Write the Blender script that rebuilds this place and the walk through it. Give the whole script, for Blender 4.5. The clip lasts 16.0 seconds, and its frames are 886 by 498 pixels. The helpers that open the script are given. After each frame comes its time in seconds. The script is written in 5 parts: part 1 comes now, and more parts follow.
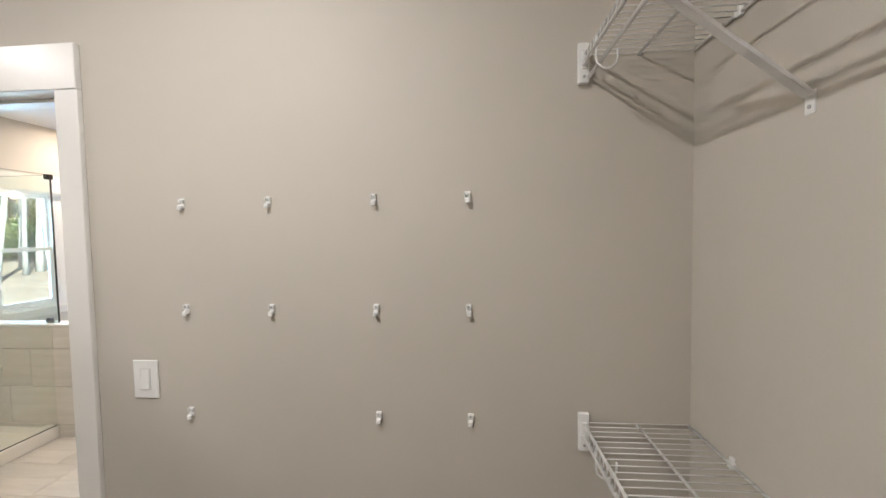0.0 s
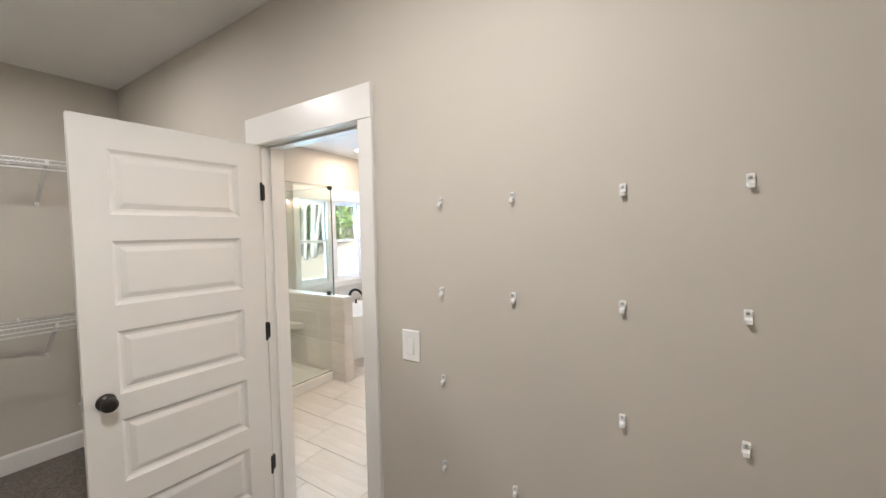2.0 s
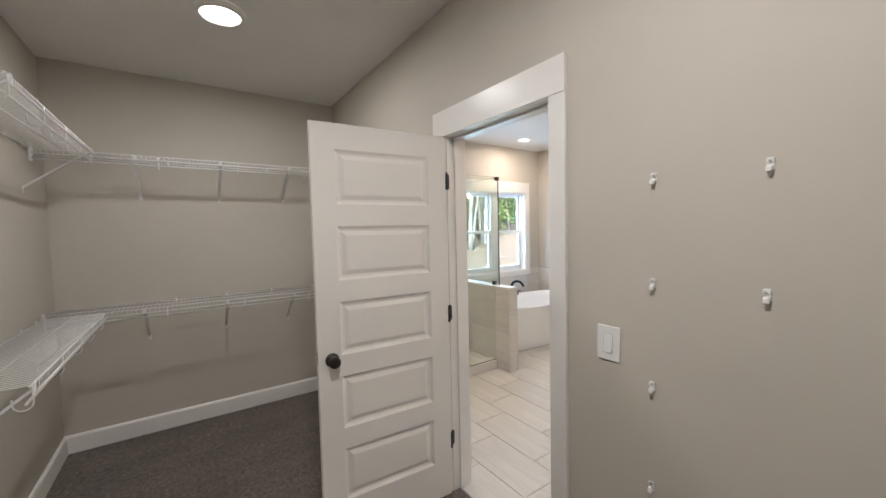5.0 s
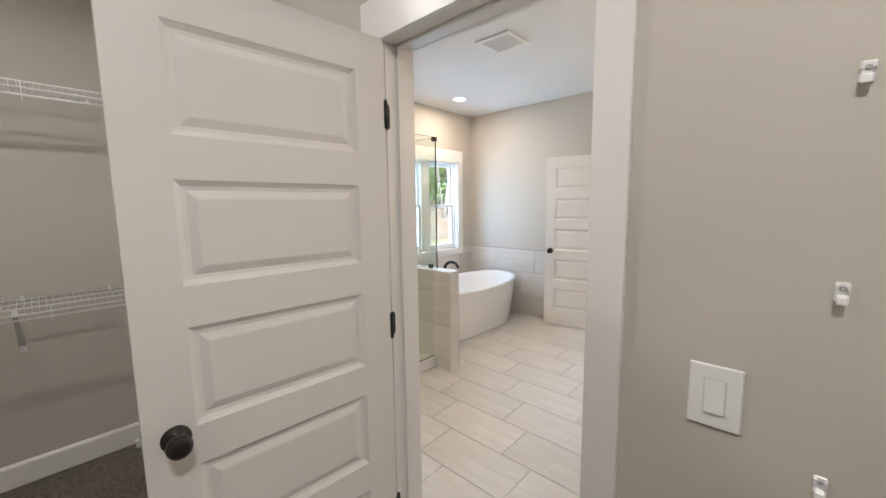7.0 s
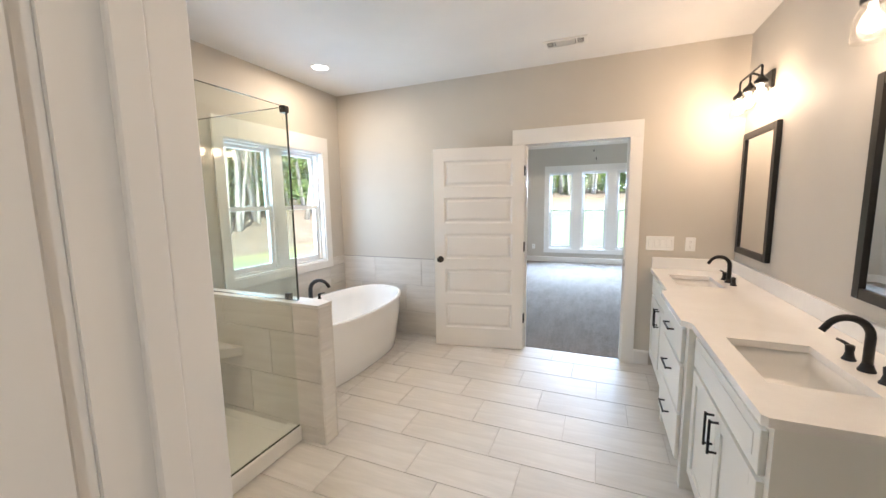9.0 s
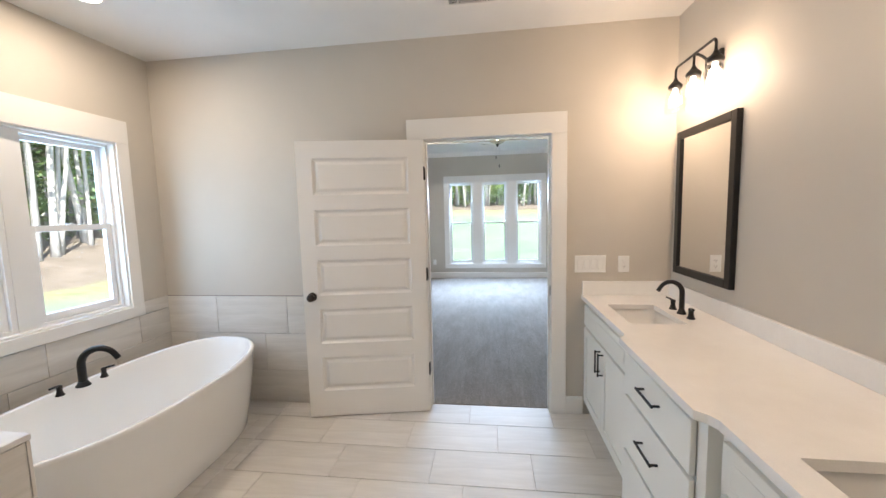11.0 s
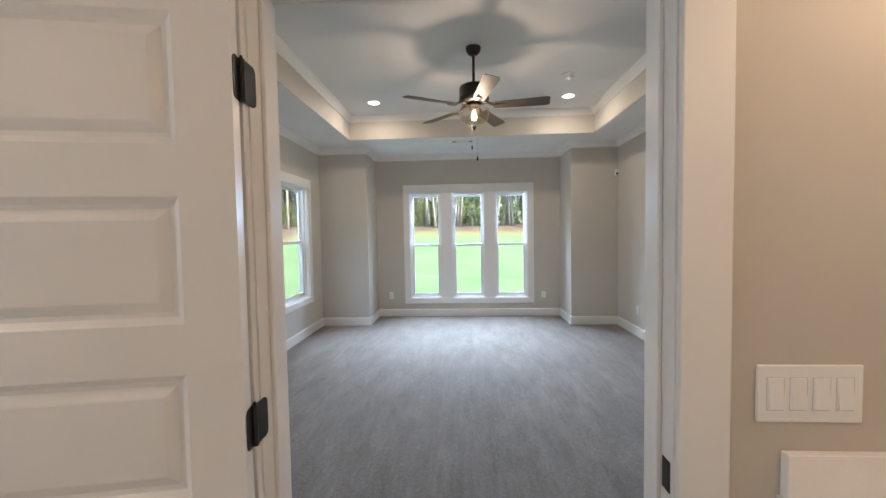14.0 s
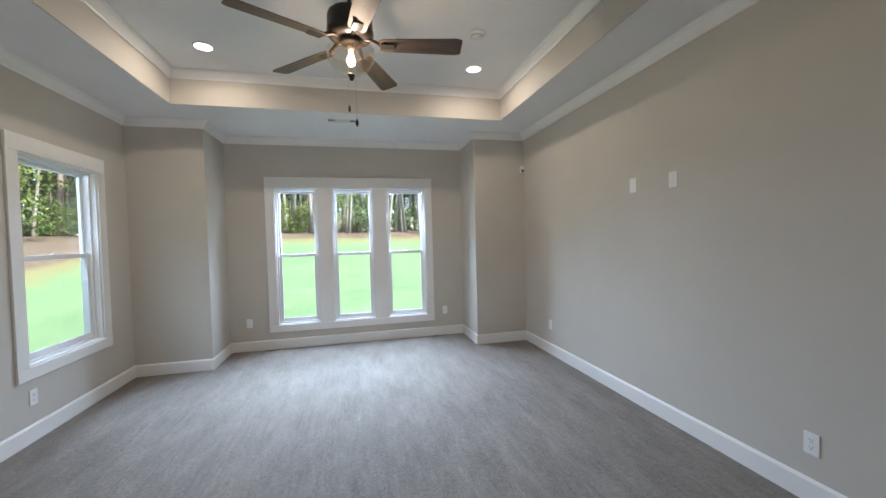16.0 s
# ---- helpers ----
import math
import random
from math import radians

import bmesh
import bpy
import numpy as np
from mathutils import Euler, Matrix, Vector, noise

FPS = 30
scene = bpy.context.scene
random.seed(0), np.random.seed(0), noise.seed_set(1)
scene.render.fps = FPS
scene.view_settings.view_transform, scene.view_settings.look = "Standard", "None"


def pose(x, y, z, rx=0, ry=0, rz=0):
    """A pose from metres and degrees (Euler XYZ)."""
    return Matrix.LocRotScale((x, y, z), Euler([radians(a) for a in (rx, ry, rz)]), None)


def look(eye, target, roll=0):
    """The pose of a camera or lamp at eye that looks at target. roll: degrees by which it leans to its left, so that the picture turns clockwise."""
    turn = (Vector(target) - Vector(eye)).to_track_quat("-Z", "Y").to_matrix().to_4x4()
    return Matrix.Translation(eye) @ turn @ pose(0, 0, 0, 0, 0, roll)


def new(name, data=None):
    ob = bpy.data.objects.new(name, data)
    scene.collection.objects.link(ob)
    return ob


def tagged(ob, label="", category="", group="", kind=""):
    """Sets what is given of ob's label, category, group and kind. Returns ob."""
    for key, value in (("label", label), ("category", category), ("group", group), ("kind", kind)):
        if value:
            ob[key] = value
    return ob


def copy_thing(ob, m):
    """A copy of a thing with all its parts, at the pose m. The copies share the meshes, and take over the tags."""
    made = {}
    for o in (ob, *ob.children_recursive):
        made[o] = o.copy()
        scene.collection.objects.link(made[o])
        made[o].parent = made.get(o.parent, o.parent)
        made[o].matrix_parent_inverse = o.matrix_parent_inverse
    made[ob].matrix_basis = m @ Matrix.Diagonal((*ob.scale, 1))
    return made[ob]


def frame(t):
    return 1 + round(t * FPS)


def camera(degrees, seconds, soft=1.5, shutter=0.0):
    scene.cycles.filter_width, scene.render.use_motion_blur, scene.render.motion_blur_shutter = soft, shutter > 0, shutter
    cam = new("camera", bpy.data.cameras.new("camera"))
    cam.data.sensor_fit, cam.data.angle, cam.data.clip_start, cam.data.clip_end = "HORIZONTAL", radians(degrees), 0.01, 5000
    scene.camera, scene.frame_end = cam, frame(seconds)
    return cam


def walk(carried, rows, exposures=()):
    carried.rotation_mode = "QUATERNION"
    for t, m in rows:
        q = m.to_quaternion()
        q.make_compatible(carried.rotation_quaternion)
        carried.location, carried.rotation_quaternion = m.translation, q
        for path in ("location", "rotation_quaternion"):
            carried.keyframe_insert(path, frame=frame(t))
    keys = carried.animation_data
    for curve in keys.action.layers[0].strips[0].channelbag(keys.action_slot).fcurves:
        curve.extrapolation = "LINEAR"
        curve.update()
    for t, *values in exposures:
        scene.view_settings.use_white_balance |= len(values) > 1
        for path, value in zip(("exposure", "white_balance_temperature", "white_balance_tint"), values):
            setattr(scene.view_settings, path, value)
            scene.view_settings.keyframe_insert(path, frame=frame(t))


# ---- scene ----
cam = camera(99.8, 16.0)
EXPOSURES = [(0.0, 2.34, 6250, 12), (1.5, 2.42, 6250, 12), (2.5, 2.4, 6250, 12), (4.0, 2.04, 6150, 12), (6.5, 1.99, 6250, 12), (7.5, 2.02, 6350, 12), (8.5, 2.16, 6700, 13),
             (9.5, 1.96, 6450, 12), (10.0, 1.95, 6450, 12), (12.5, 1.56, 6650, 14), (13.5, 1.47, 6850, 15), (14.5, 1.22, 6950, 17), (15.0, 1.04, 6700, 14), (15.5, 1.1, 6750, 14), (16.0, 1.32, 6800, 15)]
PATH = [
    (0, (0.116, -0.054, 1.574), (-0.053, 1.937, 1.485), -1.0),
    (0.5, (0.083, -0.059, 1.57), (-0.235, 1.914, 1.486), -0.9),
    (1, (0.045, -0.073, 1.57), (-0.495, 1.851, 1.484), -0.9),
    (1.5, (-0.001, -0.094, 1.571), (-0.802, 1.736, 1.48), -1.0),
    (2, (-0.049, -0.121, 1.565), (-1.119, 1.567, 1.476), -1.1),
    (2.5, (-0.09, -0.15, 1.561), (-1.399, 1.359, 1.469), -1.1),
    (3, (-0.116, -0.171, 1.55), (-1.607, 1.159, 1.462), -1.2),
    (3.5, (-0.125, -0.191, 1.542), (-1.71, 1.025, 1.445), -1.3),
    (4, (-0.128, -0.191, 1.534), (-1.768, 0.95, 1.439), -1.4),
    (4.2, (-0.126, -0.19, 1.534), (-1.782, 0.927, 1.436), -1.5),
    (6.5, (-0.673, 0.049, 1.501), (-2.153, 1.38, 1.307), -0.3),
    (7, (-0.872, 0.199, 1.489), (-2.222, 1.657, 1.254), -0.7),
    (7.5, (-1.047, 0.381, 1.493), (-2.334, 1.891, 1.242), -1.0),
    (8, (-1.195, 0.52, 1.506), (-2.403, 2.091, 1.235), -0.7),
    (8.5, (-1.365, 0.689, 1.513), (-2.314, 2.431, 1.256), -0.7),
    (9, (-1.474, 0.873, 1.504), (-2.24, 2.703, 1.256), -0.9),
    (9.5, (-1.555, 1.086, 1.515), (-2.226, 2.953, 1.265), -1.0),
    (10, (-1.623, 1.324, 1.505), (-2.152, 3.237, 1.26), -1.1),
    (10.2, (-1.637, 1.421, 1.508), (-2.088, 3.354, 1.269), -1.2),
    (12.3, (-1.711, 2.664, 1.507), (-1.847, 4.656, 1.395), -1.4),
    (12.5, (-1.714, 2.799, 1.509), (-1.827, 4.793, 1.404), -1.4),
    (13, (-1.704, 3.118, 1.499), (-1.799, 5.113, 1.404), -1.5),
    (13.5, (-1.681, 3.473, 1.498), (-1.781, 5.469, 1.41), -1.1),
    (14, (-1.692, 3.783, 1.466), (-1.796, 5.779, 1.383), -1.0),
    (14.5, (-1.711, 4.089, 1.436), (-1.703, 6.088, 1.37), -1.0),
    (15, (-1.671, 4.408, 1.44), (-1.612, 6.406, 1.373), -1.1),
    (15.5, (-1.639, 4.661, 1.453), (-1.475, 6.654, 1.4), -1.2),
    (16, (-1.585, 4.935, 1.445), (-1.121, 6.88, 1.387), -1.5),
]
walk(cam, [(t, look(eye, target, roll)) for t, eye, target, roll in PATH], EXPOSURES)

# ---- world, sun and exposure ----
world = bpy.data.worlds.new("world")
scene.world = world
world.use_nodes = True
wn = world.node_tree
wn.nodes.clear()
sky = wn.nodes.new("ShaderNodeTexSky")
sky.sky_type = "NISHITA"
sky.sun_disc = False
sky.sun_elevation, sky.sun_rotation = radians(52), radians(125)
bgn = wn.nodes.new("ShaderNodeBackground")
bgn.inputs["Strength"].default_value = 0.15
won = wn.nodes.new("ShaderNodeOutputWorld")
wn.links.new(sky.outputs[0], bgn.inputs[0])
wn.links.new(bgn.outputs[0], won.inputs[0])
sun = new("sun", bpy.data.lights.new("sun", "SUN"))
sun.data.energy, sun.data.angle, sun.data.color = 5.0, radians(0.8), (1.0, 0.95, 0.86)
sun.matrix_world = look((14, -12, 22), (0, 0, 0))


def area_lamp(name, eye, target, sx, sy, watts, colour, disk=False, spread=180):
    d = bpy.data.lights.new(name, "AREA")
    d.shape = "DISK" if disk else "RECTANGLE"
    d.size, d.energy, d.color, d.spread = sx, watts, colour, radians(spread)
    if not disk:
        d.size_y = sy
    ob = new(name, d)
    ob.matrix_world = look(eye, target)
    return ob


def point_lamp(name, at, radius, watts, colour):
    d = bpy.data.lights.new(name, "POINT")
    d.energy, d.color, d.shadow_soft_size = watts, colour, radius
    ob = new(name, d)
    ob.location = at
    return ob


WARM, SOFTWARM, CLOSETWHITE, CANWHITE, COOL = (1.0, 0.72, 0.50), (1.0, 0.82, 0.64), (1.0, 0.955, 0.90), (1.0, 0.90, 0.78), (0.48, 0.70, 1.0)
# sky light in the window openings
area_lamp("sky_light_bath", (-4.51, 3.67, 1.465), (-2.0, 3.67, 1.465), 1.15, 1.15, 9.5, COOL)
for x in (-2.336, -1.586, -0.837):
    area_lamp("sky_light_bedroom_back", (x, 10.64, 1.94), (x, 9.64, 1.02), 0.50, 0.60, 25, COOL, spread=100)
area_lamp("sky_light_bedroom_side", (-4.27, 8.763, 1.94), (-3.27, 8.763, 0.75), 0.80, 0.60, 6, COOL, spread=85)
# the lamps of the place, and one added over the shower
area_lamp("closet_disc_light", (-2.606, 0.048, 2.710), (-2.606, 0.049, 0), 0.08, 0.08, 3.6, CLOSETWHITE, True)
area_lamp("closet_disc_light", (-0.60, 0.048, 2.710), (-0.60, 0.049, 0), 0.075, 0.075, 5.0, CLOSETWHITE, True)
# the second can, over the shower, is an added unseen lamp for brightness
for x, y, watts in ((-3.864, 3.753, 3.4), (-3.8, 1.75, 3.4)):
    area_lamp("bath_can_light", (x, y, 2.735), (x, y + 0.001, 0), 0.12, 0.12, watts, SOFTWARM, True)
for x, y, watts in ((-2.805, 8.62, 3.5), (-0.335, 8.62, 3.5), (-2.805, 5.98, 0.5), (-0.335, 5.98, 0.3)):
    area_lamp("bedroom_can_light", (x, y, 3.155), (x, y + 0.001, 0), 0.12, 0.12, watts, CANWHITE, True)
SCONCES = (4.155, 2.68)
for yc in SCONCES:
    for d in (-0.205, 0.0, 0.205):
        point_lamp("vanity_bulb_light", (-0.55, yc + d, 2.155), 0.05, 1.20, WARM)
point_lamp("fan_bulb_light", (-1.565, 7.30, 2.535), 0.02, 5.0, SOFTWARM)

# ---- materials ----


class Mat:
    """A node material around one Principled shader."""

    def __init__(self, name, colour, rough=0.5, metal=0.0, spec=0.5):
        self.m = bpy.data.materials.new(name)
        self.m.use_nodes = True
        self.n, self.l = self.m.node_tree.nodes, self.m.node_tree.links
        self.p = self.n["Principled BSDF"]
        self.p.inputs["Base Color"].default_value = (*colour, 1)
        self.p.inputs["Roughness"].default_value = rough
        self.p.inputs["Metallic"].default_value = metal
        self.p.inputs["Specular IOR Level"].default_value = spec
        self.colour = colour

    def node(self, kind, **values):
        nd = self.n.new(kind)
        for k, v in values.items():
            nd.inputs[k].default_value = v
        return nd

    def coords(self, scale=(1, 1, 1), kind="Object"):
        t = self.node("ShaderNodeTexCoord")
        mp = self.node("ShaderNodeMapping")
        mp.inputs["Scale"].default_value = scale
        self.l.new(t.outputs[kind], mp.inputs["Vector"])
        return mp.outputs[0]

    def noise(self, scale, detail=3.0, rough=0.55, stretch=(1, 1, 1)):
        nz = self.node("ShaderNodeTexNoise", Scale=scale, Detail=detail, Roughness=rough)
        self.l.new(self.coords(stretch), nz.inputs["Vector"])
        return nz.outputs["Fac"]

    def mix_colours(self, fac, a, b, lo=0.3, hi=0.7):
        ramp = self.node("ShaderNodeValToRGB")
        ramp.color_ramp.elements[0].position, ramp.color_ramp.elements[1].position = lo, hi
        ramp.color_ramp.elements[0].color, ramp.color_ramp.elements[1].color = (*a, 1), (*b, 1)
        self.l.new(fac, ramp.inputs[0])
        return ramp.outputs[0]

    def multiply(self, a, b, amount=1.0):
        mx = self.n.new("ShaderNodeMix")
        mx.data_type, mx.blend_type = "RGBA", "MULTIPLY"
        mx.inputs[0].default_value = amount
        self.l.new(a, mx.inputs[6])
        self.l.new(b, mx.inputs[7])
        return mx.outputs[2]

    def base(self, socket):
        self.l.new(socket, self.p.inputs["Base Color"])
        return self

    def bump(self, fac, strength=0.2, distance=0.002):
        b = self.node("ShaderNodeBump", Strength=strength, Distance=distance)
        self.l.new(fac, b.inputs["Height"])
        self.l.new(b.outputs[0], self.p.inputs["Normal"])
        return self

    def roughness(self, fac, lo, hi):
        mr = self.node("ShaderNodeMapRange")
        mr.inputs["To Min"].default_value, mr.inputs["To Max"].default_value = lo, hi
        self.l.new(fac, mr.inputs["Value"])
        self.l.new(mr.outputs[0], self.p.inputs["Roughness"])
        return self

    def random_shade(self, lo=0.9, hi=1.05):
        info = self.node("ShaderNodeObjectInfo")
        mr = self.node("ShaderNodeMapRange")
        mr.inputs["To Min"].default_value, mr.inputs["To Max"].default_value = lo, hi
        self.l.new(info.outputs["Random"], mr.inputs["Value"])
        c = self.node("ShaderNodeCombineColor")
        for k in range(3):
            self.l.new(mr.outputs[0], c.inputs[k])
        return c.outputs[0]


def tint(c, k):
    return tuple(min(1.0, v * k) for v in c)


def painted(name, colour, rough, grain=260, depth=0.10, vary=0.03):
    m = Mat(name, colour, rough, spec=0.35)
    m.base(m.mix_colours(m.noise(1.7, 4), tint(colour, 1 - vary), tint(colour, 1 + vary)))
    m.bump(m.noise(grain, 2), depth, 0.0015)
    return m.m


WALL = painted("greige_wall_paint", (0.555, 0.517, 0.455), 0.62)
CEIL = painted("white_ceiling_paint", (0.78, 0.77, 0.75), 0.8, 180, 0.18)
TRIM = painted("white_trim_enamel", (0.80, 0.785, 0.75), 0.30, 90, 0.04, 0.02)
DOORPAINT = painted("white_door_enamel", (0.80, 0.785, 0.75), 0.33, 70, 0.06, 0.02)
CABINET = painted("white_cabinet_paint", (0.78, 0.785, 0.74), 0.34, 80, 0.04, 0.02)
VINYL = painted("white_vinyl", (0.82, 0.83, 0.83), 0.35, 60, 0.02, 0.01)
PLATE = painted("white_plate_plastic", (0.82, 0.82, 0.80), 0.30, 60, 0.02, 0.01)
WIRE = painted("white_coated_wire", (0.80, 0.80, 0.79), 0.38, 60, 0.03, 0.02)
ACRYLIC = painted("white_acrylic", (0.84, 0.84, 0.82), 0.10, 5, 0.01, 0.01)
PORCELAIN = painted("white_porcelain", (0.80, 0.795, 0.77), 0.08, 5, 0.01, 0.01)
PAN = painted("white_shower_pan", (0.76, 0.75, 0.70), 0.28, 140, 0.05, 0.02)
GROUT = painted("grey_wall_grout", (0.33, 0.31, 0.28), 0.9, 300, 0.2, 0.06)
FLOORGROUT = painted("pale_floor_grout", (0.66, 0.62, 0.565), 0.9, 300, 0.2, 0.06)
BLACK = painted("matt_black_metal", (0.013, 0.012, 0.011), 0.36, 200, 0.03, 0.15)
BRONZE = painted("dark_bronze", (0.022, 0.016, 0.012), 0.32, 120, 0.03, 0.2)
SLOT = painted("dark_slot", (0.03, 0.03, 0.03), 0.8)
GAPSHADE = painted("painted_gap_shade", (0.55, 0.55, 0.53), 0.6)
GREYMETAL = painted("grey_metal", (0.42, 0.42, 0.41), 0.35, 80, 0.03, 0.05)


def carpet(name, a, b, brushed=1.0, dark=0.58):
    m = Mat(name, a, 0.95, spec=0.1)
    tuft = m.noise(120, 5, 0.75)
    c1 = m.mix_colours(tuft, tint(a, dark), tint(b, 1.1), 0.28, 0.72)
    brush = m.mix_colours(m.noise(2.6, 4, 0.6, (2.2, 0.7, 1)), (0.78, 0.78, 0.78), (1.08, 1.08, 1.08), 0.32, 0.68)
    mottle = m.mix_colours(m.noise(38, 4, 0.7), *[(v, v, v) for v in ((0.84, 1.10) if dark > 0.5 else (0.45, 1.45))], 0.32, 0.68)
    c1 = m.multiply(c1, mottle)
    streak = m.mix_colours(m.noise(9, 5, 0.75, (3.4, 0.35, 1)), (0.74, 0.74, 0.74), (1.14, 1.14, 1.14), 0.34, 0.68)
    m.base(m.multiply(m.multiply(c1, brush), streak, brushed))
    m.bump(m.noise(170, 3, 0.8), 0.9, 0.012)
    m.p.inputs["Sheen Weight"].default_value = 0.20
    return m.m


CARPET = carpet("taupe_carpet", (0.298, 0.250, 0.212), (0.382, 0.326, 0.280), 0.7)
# the same taupe carpet, darkened in colour for the closet's weaker light
SHADEDCARPET = carpet("shaded_taupe_carpet", (0.175, 0.140, 0.108), (0.29, 0.235, 0.185), 0.1, 0.25)


def stone_tile(name, a, b, stretch):
    m = Mat(name, a, 0.45, spec=0.28)
    vein = m.mix_colours(m.noise(2.2, 6, 0.62, stretch), a, b, 0.34, 0.68)
    fine = m.mix_colours(m.noise(7, 5, 0.7, stretch), (0.93, 0.93, 0.93), (1.03, 1.03, 1.03), 0.3, 0.7)
    m.base(m.multiply(m.multiply(vein, fine), m.random_shade(0.94, 1.03)))
    m.roughness(m.noise(6, 3), 0.40, 0.54)
    m.bump(m.noise(40, 3), 0.05, 0.001)
    return m.m


TILE_X = stone_tile("pale_stone_tile_x", (0.640, 0.608, 0.555), (0.735, 0.708, 0.660), (0.7, 7, 7))
TILE_Y = stone_tile("pale_stone_tile_y", (0.640, 0.608, 0.555), (0.735, 0.708, 0.660), (7, 0.7, 7))
CAPSTONE = stone_tile("white_marble_cap", (0.74, 0.73, 0.70), (0.80, 0.79, 0.77), (1, 1, 1))


def quartz():
    m = Mat("white_quartz", (0.83, 0.82, 0.79), 0.12, spec=0.5)
    v = m.mix_colours(m.noise(1.4, 7, 0.7), (0.815, 0.80, 0.775), (0.86, 0.85, 0.825), 0.40, 0.56)
    speck = m.mix_colours(m.noise(240, 2), (0.985, 0.985, 0.985), (1.01, 1.01, 1.01), 0.35, 0.55)
    m.base(m.multiply(v, speck))
    return m.m


QUARTZ = quartz()


def clear_glass(name, colour, gloss=1.0):
    """Clear thin glass: what is behind shows through, with a reflection that grows towards grazing views."""
    m = bpy.data.materials.new(name)
    m.use_nodes = True
    n, l = m.node_tree.nodes, m.node_tree.links
    n.clear()
    out = n.new("ShaderNodeOutputMaterial")
    mx = n.new("ShaderNodeMixShader")
    tr = n.new("ShaderNodeBsdfTransparent")
    tr.inputs[0].default_value = (*colour, 1)
    gl = n.new("ShaderNodeBsdfGlossy")
    gl.inputs["Roughness"].default_value = 0.0
    gl.inputs[0].default_value = (gloss, gloss, gloss, 1)
    lw = n.new("ShaderNodeLayerWeight")
    lw.inputs["Blend"].default_value = 0.5
    pw = n.new("ShaderNodeMath")
    pw.operation, pw.inputs[1].default_value = "POWER", 4.5
    ma = n.new("ShaderNodeMath")
    ma.operation, ma.inputs[1].default_value, ma.inputs[2].default_value = "MULTIPLY_ADD", 0.9, 0.04
    l.new(lw.outputs["Facing"], pw.inputs[0])
    l.new(pw.outputs[0], ma.inputs[0])
    l.new(ma.outputs[0], mx.inputs[0])
    l.new(tr.outputs[0], mx.inputs[1])
    l.new(gl.outputs[0], mx.inputs[2])
    l.new(mx.outputs[0], out.inputs[0])
    return m


PANE = clear_glass("window_pane_glass", (0.97, 0.985, 0.98))
SHOWERGLASS = clear_glass("shower_glass", (0.935, 0.962, 0.945))
EDGEGLASS = Mat("dark_glass_edge", (0.055, 0.062, 0.050), 0.15).m
SHADEGLASS = clear_glass("seeded_lamp_glass", (0.96, 0.96, 0.955))
MIRROR = Mat("mirror_silver", (0.90, 0.90, 0.89), 0.015, 1.0).m


def glowing(name, colour, strength):
    m = Mat(name, (0.8, 0.8, 0.8), 0.5)
    m.p.inputs["Emission Color"].default_value = (*colour, 1)
    m.p.inputs["Emission Strength"].default_value = strength
    return m.m


DISC = glowing("lit_diffuser", (1.0, 0.93, 0.84), 2.0)
CAN = glowing("lit_can_lens", (1.0, 0.93, 0.84), 2.0)
BULB = glowing("lit_bulb", (1.0, 0.86, 0.68), 4.0)

FANBOWL = clear_glass("seeded_bowl_glass", (0.93, 0.91, 0.87))


def blade_wood():
    m = Mat("dark_walnut", (0.05, 0.032, 0.022), 0.55)
    m.base(m.mix_colours(m.noise(3, 5, 0.6, (1, 14, 14)), (0.055, 0.036, 0.024), (0.125, 0.083, 0.056)))
    return m.m


WALNUT = blade_wood()


def rough_stuff(name, a, b, scale, rough=0.95):
    m = Mat(name, a, rough, spec=0.15)
    big = m.mix_colours(m.noise(scale, 5, 0.65), a, b, 0.35, 0.65)
    fine = m.mix_colours(m.noise(scale * 14, 4, 0.7), (0.7, 0.7, 0.7), (1.2, 1.2, 1.2), 0.3, 0.7)
    m.base(m.multiply(big, fine))
    m.bump(m.noise(scale * 10, 4), 0.5, 0.03)
    return m.m


BARK = rough_stuff("grey_bark", (0.22, 0.195, 0.17), (0.36, 0.33, 0.30), 2.0)
PALEBARK = rough_stuff("pale_bark", (0.34, 0.33, 0.32), (0.46, 0.45, 0.44), 2.0)
SIDING = painted("exterior_siding", (0.55, 0.55, 0.53), 0.7)


def leafy(name, a, b):
    m = Mat(name, a, 0.6, spec=0.3)
    geo = m.node("ShaderNodeNewGeometry")
    m.base(m.mix_colours(geo.outputs["Random Per Island"], a, b, 0.0, 1.0))
    m.p.inputs["Transmission Weight"].default_value = 0.0
    return m.m


LEAF = leafy("green_leaf", (0.055, 0.120, 0.038), (0.18, 0.28, 0.09))
LEAFB = leafy("yellow_green_leaf", (0.09, 0.16, 0.035), (0.24, 0.30, 0.08))
REDLEAF = leafy("rusty_leaf", (0.18, 0.07, 0.04), (0.22, 0.12, 0.06))


